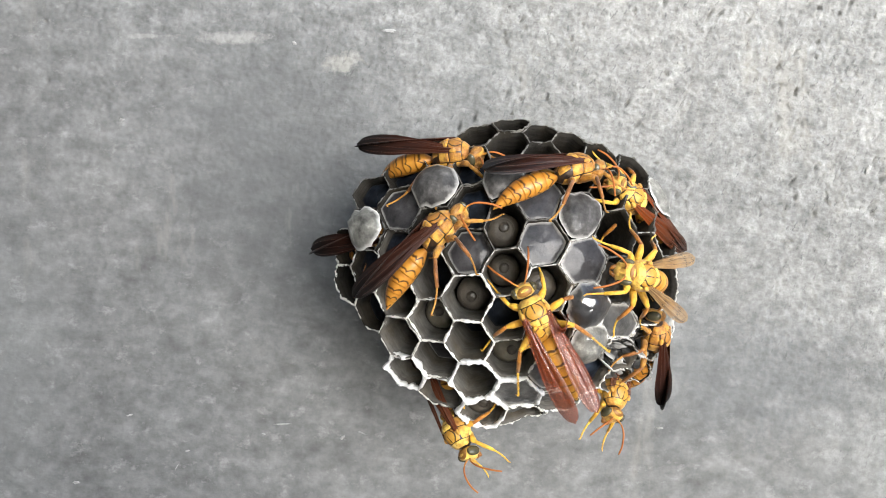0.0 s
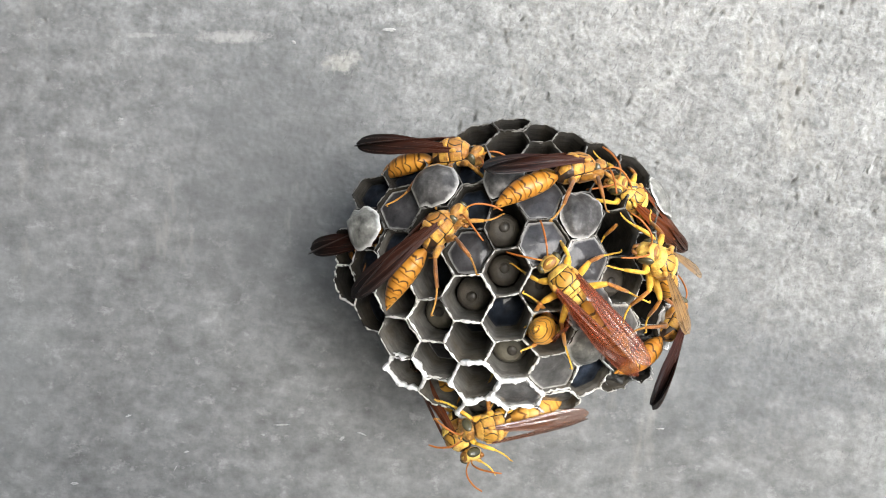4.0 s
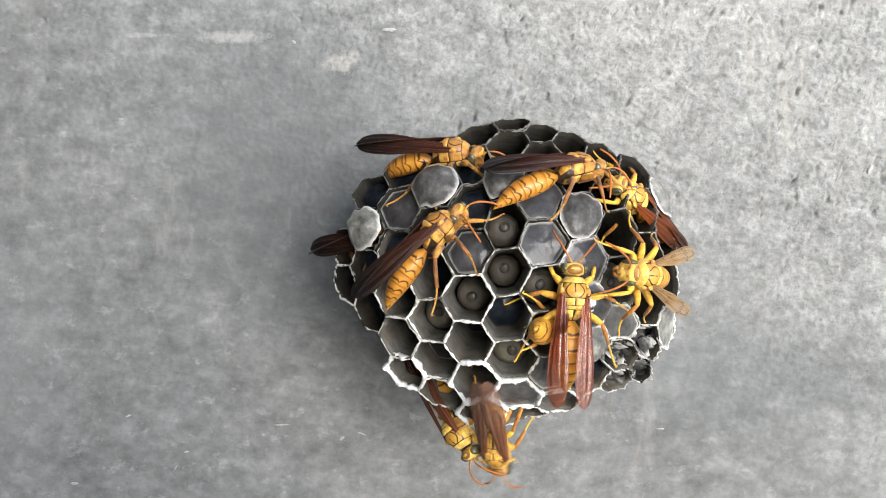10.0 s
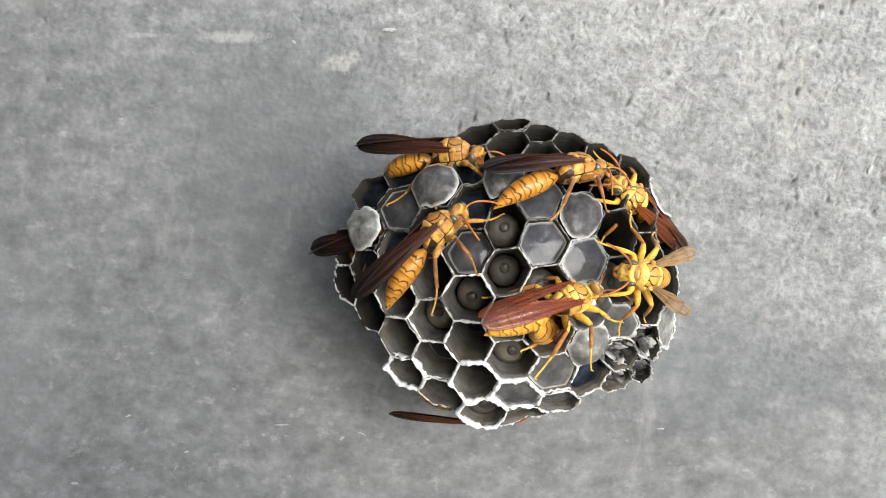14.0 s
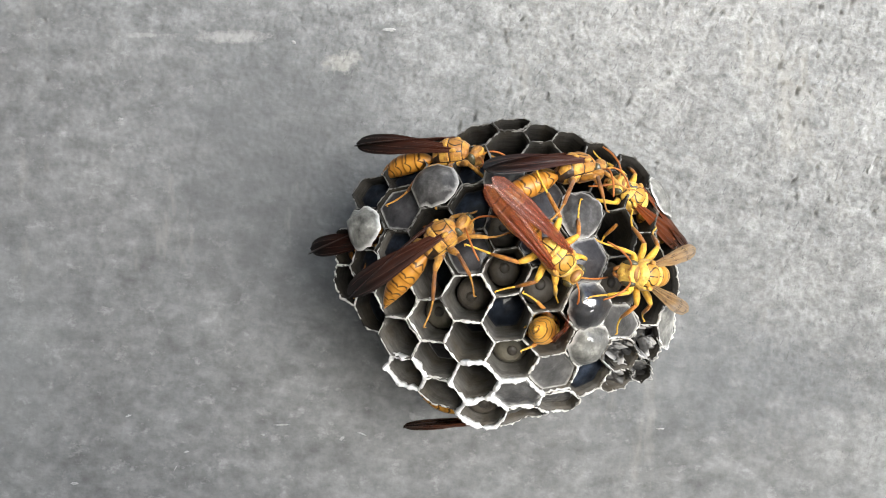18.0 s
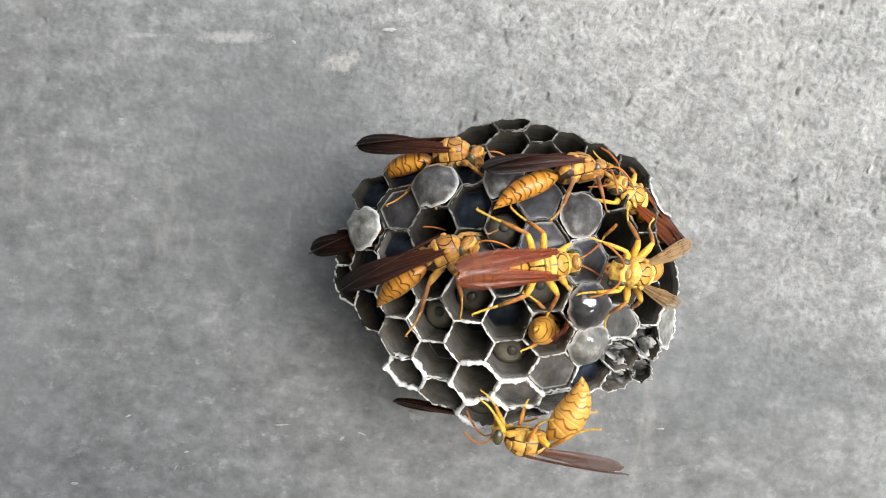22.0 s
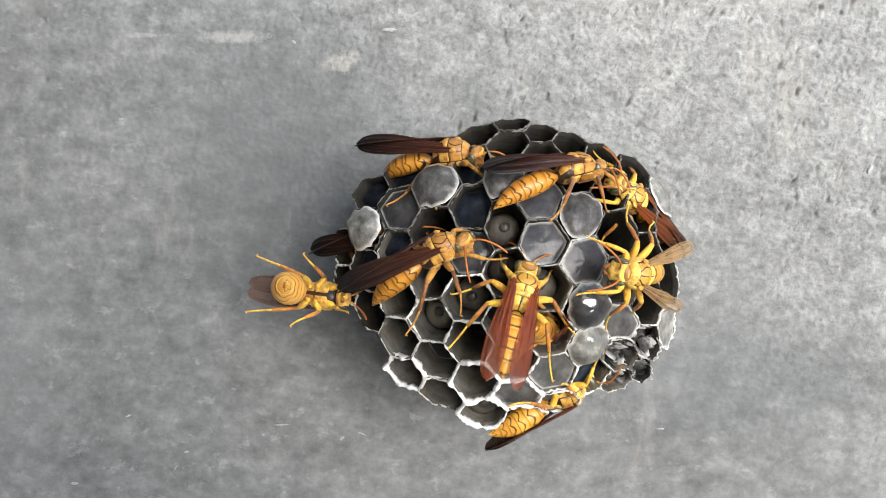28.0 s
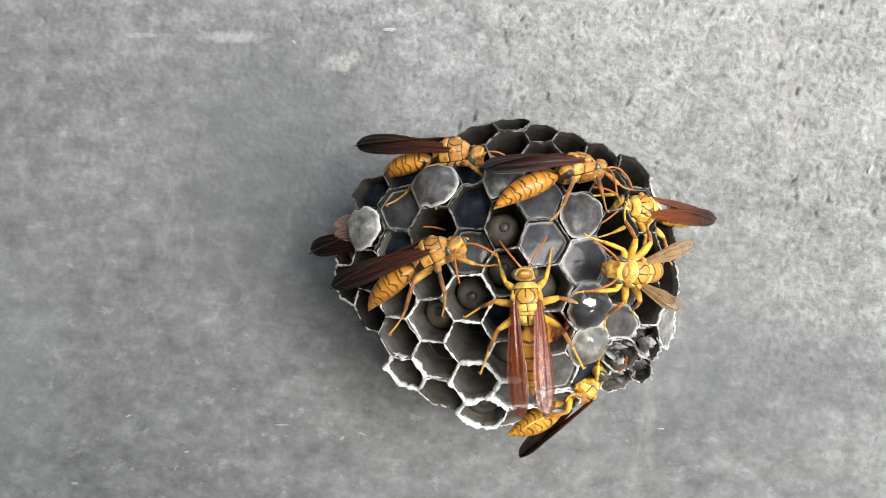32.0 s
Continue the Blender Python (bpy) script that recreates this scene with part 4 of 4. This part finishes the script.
def motions():
    track(walker, 0.3, 0.4, (0, 954, 568, 116, -4, -3), (0.5, 978, 556, 106, -4, -4), (1, 999, 541, 98, -5, -7), (1.5, 1005, 534, 125, -6, -4), (2, 1015, 526, 157, -10, -2), (2.5, 1014, 515, 148, -9, -3), (3, 1013, 505, 142, -9, -4), (3.5, 1012, 508, 138, -9, -5),
          (5.5, 1002, 511, 100, -9, -10), (6, 1000, 511, 97, -9, -10), (7, 1015, 529, 98, -8, -10), (8, 1018, 537, 99, -4, -10), (9, 1015, 539, 92, -3, -12), (10, 1014, 534, 86, -6, -8), (10.7, 1012, 538, 74, -20, -4), (11, 1009, 541, 63, -27, -2), (11.2, 1006, 537, 40, -24, -14),
          (11.5, 1005, 533, 14, -18, -34), (12, 1005, 532, 12, -18, -36), (13, 1006, 532, 13, -21, -44), (14.5, 1006, 532, 14, -20, -42), (15.5, 995, 500, -14, -16, -20), (16.5, 955, 462, -40, -12, -6), (17, 976, 452, -46, -12, -4), (18, 980, 450, -43, -16, 1), (19, 982, 450, -39, -18, 1),
          (20, 977, 447, -29, -12, -4), (21, 973, 436, -26, -15, -3), (21.6, 972, 445, -16, -18, -3), (22, 967, 470, 5, -21, -2), (22.5, 952, 483, 26, -20, -1), (23, 943, 487, 30, -19, -1), (25.5, 943, 485, 29, -16, 0), (26.5, 938, 502, 50, -26, -2),
          (27.5, 926, 520, 67, -34, -3), (28, 923, 522, 70, -35, -4), (29, 920, 520, 78, -36, -10), (30, 911, 519, 75, -35, -10), (31, 913, 520, 73, -36, -7), (31.5, 924, 534, 84, -20, -8), (32, 933, 544, 93, -7, -9))
    track(watcher, 0.8, 0.4, (0, 770, 412, 51, -6, -36), (14.5, 770, 412, 51, -6, -36), (16.5, 772, 418, 48, -4, -33), (18, 775, 426, 41, -1, -30), (19, 778, 438, 34, 1, -35), (20, 782, 451, 27, 2, -40), (24, 776, 449, 28, 1, -37), (28, 771, 446, 30, -1, -32),
          (30, 770, 450, 28, 0, -36), (32, 758, 453, 27, 2, -46))
    track(right_top, 0.4, 0.4, (0, 1122, 356, 152, 33, 5), (28.3, 1122, 356, 152, 33, 5), (29, 1137, 336, 140, 29, 15), (29.5, 1146, 316, 138, 25, 17), (30, 1149, 309, 137, 24, 18), (30.5, 1149, 318, 142, 25, 18), (31, 1147, 338, 150, 26, 17), (31.5, 1144, 360, 165, 26, 20), (32, 1141, 373, 176, 25, 22))
    track(fanner, 0.6, 0.8, (0, 1142, 490, 169, 18, 0, 16), (1, 1143, 490, 170, 18, 0, 16), (2, 1172, 462, 153, 27, -10, 16), (3, 1177, 470, 149, 25, 3, 16), (6, 1156, 471, 158, 21, 1, 16), (7, 1158, 480, 165, 20, 0, 16), (8, 1147, 486, 172, 19, 0, 16), (9, 1145, 487, 173, 19, 0, 16),
          (17, 1146, 488, 174, 19, -2, 16), (19, 1140, 484, 177, 21, -8, 16), (20, 1130, 481, 180, 23, -14, 16), (24, 1133, 484, 176, 19, -7, 16), (28, 1131, 484, 176, 20, -8, 16), (32, 1128, 481, 176, 20, -8, 16))
    walk(lower_right, [(t, seat(*r)) for t, *r in (
        (0, 1162, 601, 103, 9), (0.5, 1156, 612, 120, 13, 3), (1, 1149, 621, 132, 16, 6), (1.5, 1158, 614, 105, 14, 3), (2, 1169, 605, 75, 12, 1), (3, 1176, 598, 40, 0), (3.5, 1182, 590, 42, -4), (5.5, 1204, 545, 44, -18, 5, -1),
        (6, 1208, 531, 46, -20, 7, -2), (6.5, 1206, 512, 92, -8, 4, -5), (7, 1196, 493, 142, 3, 0, -8))] + [(8, behind(1034, 478, 176)), (32, behind(1034, 478, 176))])
    track(wanderer, 0.4, 0.1, (0, 1088, 690, 240, 45, 0, -2), (1, 1062, 702, 248, 40, 0, -1), (1.5, 1032, 722, 255, 8, -30, 2), (2, 1003, 737, 262, -22, -58, 5), (2.5, 999, 742, 228, 2, -45, 6), (3, 995, 746, 196, 30, -25, 6), (3.5, 950, 765, 190, 22, -28, 6), (4.5, 812, 730, 180, 10, -8, 6),
          (5.5, 755, 700, 172, 2, 8, 6), (6, 749, 694, 169, 1, 11, 6), (7, 762, 664, 166, -14, -1, 6), (8, 758, 663, 161, -4, -3, 6), (8.5, 784, 668, 132, 20, 0, 6), (9, 808, 679, 104, 36, 0, 6),
          (9.15, 795, 712, 142, 22, 0, 6), (9.3, 778, 742, 182, 5, 0, 6), (9.6, 822, 748, 192, 0, 4, 6), (9.75, 835, 762, 222, -6, 6, 6), (10, 877, 792, 278, -26, 14, 6), (10.2, 920, 765, 330, -8, 30, 6), (10.5, 975, 735, 372, 6, 62, 6),
          (11, 997, 738, 379, 12, 78, 7), (11.3, 1003, 750, 364, -2, 62, 7), (11.5, 1008, 763, 350, -16, 42, 7), (11.6, 1012, 776, 344, -14, 30, 7), (11.7, 1040, 775, 345, -5, 10, 8), (11.8, 1110, 840, 330), (11.9, 1300, 1050, 325), (12.2, 2000, 1500, 300), (13, 2100, 1200, 240), (17, 2100, 600, 180),
          (18.3, 1800, 560, 180), (18.5, 1420, 520, 180), (18.6, 1290, 540, 190, 0, -40), (18.7, 1264, 560, 204, 5, -80, 5), (19, 1262, 566, 208, 10, -104, 5), (19.5, 1212, 636, 205, 6, -90, 5), (20, 1148, 697, 198, 6, -77, 10),
          (20.5, 1096, 711, 186, 3, -77, 11), (21, 1048, 721, 174, 1, -76, 12), (21.5, 990, 748, 172, 1, -75, 12), (22, 936, 782, 170, 0, -74, 13), (22.5, 885, 792, 167, 1, -71, 13), (23, 831, 791, 163, 2, -69, 14),
          (23.5, 788, 752, 146, 1, -72, 17), (24, 755, 715, 131, 0, -75, 19), (24.5, 712, 678, 130, -6, -66, 19), (25, 672, 639, 130, -12, -57, 19), (25.5, 640, 595, 122, -10, -58, 17),
          (26.5, 590, 540, 96, -6, -70, 10), (27.5, 570, 496, 42, 2, -132, 4), (27.75, 565, 518, 4, 16, -186, 3), (28, 565, 522, -4, 18, -194, 3), (28.5, 561, 514, 2, 15, -187, 3), (28.7, 556, 495, 26, 4, -163, 3), (28.8, 552, 478, 50, -14, -135, 3), (28.9, 547, 460, 78, -32, -98, 3), (29, 543, 443, 106, -48, -64, 3),
          (29.5, 558, 408, 98, -48, -55, 2), (30, 580, 378, 86, -44, -50, 2), (30.25, 590, 380, 50, -36, -44, 1), (30.5, 598, 384, 16, -28, -36, -1), (31, 626, 390, 8, -25, -32, -3), (31.5, 695, 390, 8, -12, -14, -8), (32, 752, 392, 8, -5, 0, -11))
    flap(walker, (0, 3.6, 0), (2.5, 1, 0), (3.5, 1, 0), (6, 3.6, 0), (10.8, 4.2, 0), (11.5, -0.5, 0), (21.5, -0.5, 0), (23, 1.5, 0), (25.5, 1.5, 0), (27, 4.2, 0), (31.2, 4.2, 0), (32, 3.6, 0))
    flap(wanderer, (0, 0, 0), (4, 0, 0), (5.5, -2, 0), (8, -2, 0), (8.6, -4, 0), (9.3, -4, 0), (9.8, 0, 0), (11.6, 0, 0), (11.7, 30, -8), (11.9, 60, -10), (18.3, 60, -10), (18.6, 40, -12), (18.8, 24, -8), (19.2, 18, -4), (20, 4, 0), (27.6, 2, 0), (28, 0, 0), (29, 2, 0), (30, 2, 0), (30.5, 8, 0), (31, 2, 0), (32, 0, 0))
    flap(hanger, (0, 0, 0), (15.5, 0, 0), (16.2, 16, 0), (17.1, 16, 0), (17.4, 0, 0), (32, 0, 0))
    flex(wanderer, (0, 0), (1, 10), (2, 24), (3, -10), (5.5, -20), (8, -27), (9, -4), (9.7, 10), (10, 46), (10.5, -10), (11, -28), (12, -20), (18, 30), (18.7, 70), (19, 76), (20, 16), (21, 0), (22, 38), (23, 8), (24, -19), (25, -13), (26.5, 10), (28, 74), (29, -10), (30, -20), (31, 20), (32, 0))
    flex(right_top, (0, -14), (28.3, -14), (29.2, -20), (32, -22))
    flex(walker, (0, -3), (10, -2), (11, -9), (12, -7), (13, -9), (17, -12), (25.5, -12), (28, -22), (30, -21), (31, -19), (32, 6))
    flex(watcher, (0, -6), (14.5, -6), (18, -1), (32, 0))
    stride(wanderer, (0, 4.5), (8.1, 11.6), (19.0, 27.4), (28.2, 31.8))
    stride(walker, (0, 3.4), (4, 5.2), (10.8, 11.6), (14.8, 17.6), (21.6, 22.6), (25.8, 27.4), (31.3, 32))
    stride(right_top, (28.3, 32))
    stride(hanger, (9.5, 12), (15, 16.4), (17.1, 17.6), (26, 28))
    for k, wasp in enumerate((walker, watcher, right_top, fanner, wanderer, hanger, top_middle, lower_right)):
        feel(wasp, k + 3)
    track(hanger, 0.7, 0.1, (0, 806, 757, -42, 36, 4), (5, 806, 760, -40, 34, 12), (9, 805, 762, -44, 38, 4), (10, 806, 756, -40, 30, 2), (11.4, 840, 745, -24, 0, 40, -5), (12, 848, 738, -12, 0, 45, -7), (12.6, 846, 738, -12, 0, 48, -7), (13, 842, 727, -15, 0, 36, -7), (13.5, 840, 728, -9, 0, 40, -7), (14.5, 858, 731, -8, 0, 40, -7), (15.5, 890, 705, 35, 0, 70, -9), (16.2, 893, 705, 48, 0, 140, -9),
          (16.5, 893, 705, 48, 0, 150, -9), (17.1, 893, 705, 48, 0, 150, -9), (17.3, 888, 702, 28, 0, 75, -9), (17.5, 866, 726, 2, 0, 50, -8), (20, 866, 726, 2, 0, 50, -8), (22, 852, 717, -12, 0, 50, -8), (23, 830, 712, -8, 0, 50, -8), (24, 846, 716, -6, 0, 50, -8), (25, 832, 738, -18, 0, 48, -6), (25.5, 826, 744, -24, 0, 45, -4),
          (26.5, 940, 735, 10, 0, 40, -3), (27.5, 985, 712, 18, -4, 58), (28, 997, 700, 21, -6, 61), (29, 1009, 704, 28, -6, 65), (30, 1025, 701, 38, -7, 64), (31, 1026, 698, 40, -2, 66), (32, 1024, 693, 50, 12, 70))
    flex(hanger, (0, 0), (25.5, 0), (27.5, -26), (29, -29), (30, -20), (32, -14))


far_left.matrix_basis = seat(679, 421, 14, 8, -16, -4)
turn_part(far_left, "abdomen", pose(0, 0, 0, 0, -4, 0))
turn_part(watcher, "head", pose(0, 0, 0, 0, 0, -34))
sleeper.matrix_basis = seat(969, 582, 325, -85, 0, -6.2, 0.45)
turn_part(sleeper, "leg_hind_left", pose(0, 0, 0, 4.5, -31, 35.5))
turn_part(sleeper, "leg_hind_right", pose(0, 0, 0, -62.5, -38, -14))
for stem, bend, swing in (("wing_left", -6.5, -12), ("hind_wing_left", -6.5, -12), ("wing_right", -13.5, -7.5), ("hind_wing_right", -13.5, -7.5)):
    turn_part(sleeper, stem, pose(0, 0, 0, 0, bend, swing))
for g, flank in ((1, "left"), (-1, "right")):
    turn_part(sleeper, "leg_middle_" + flank, pose(0, 0, 0, 0, 0, g * 82))
    turn_part(sleeper, "leg_front_" + flank, pose(0, 0, 0, 0, 0, g * -32))
    turn_part(sleeper, "antenna_" + flank, pose(0, 0, 0, 0, 60, 0))
motions()
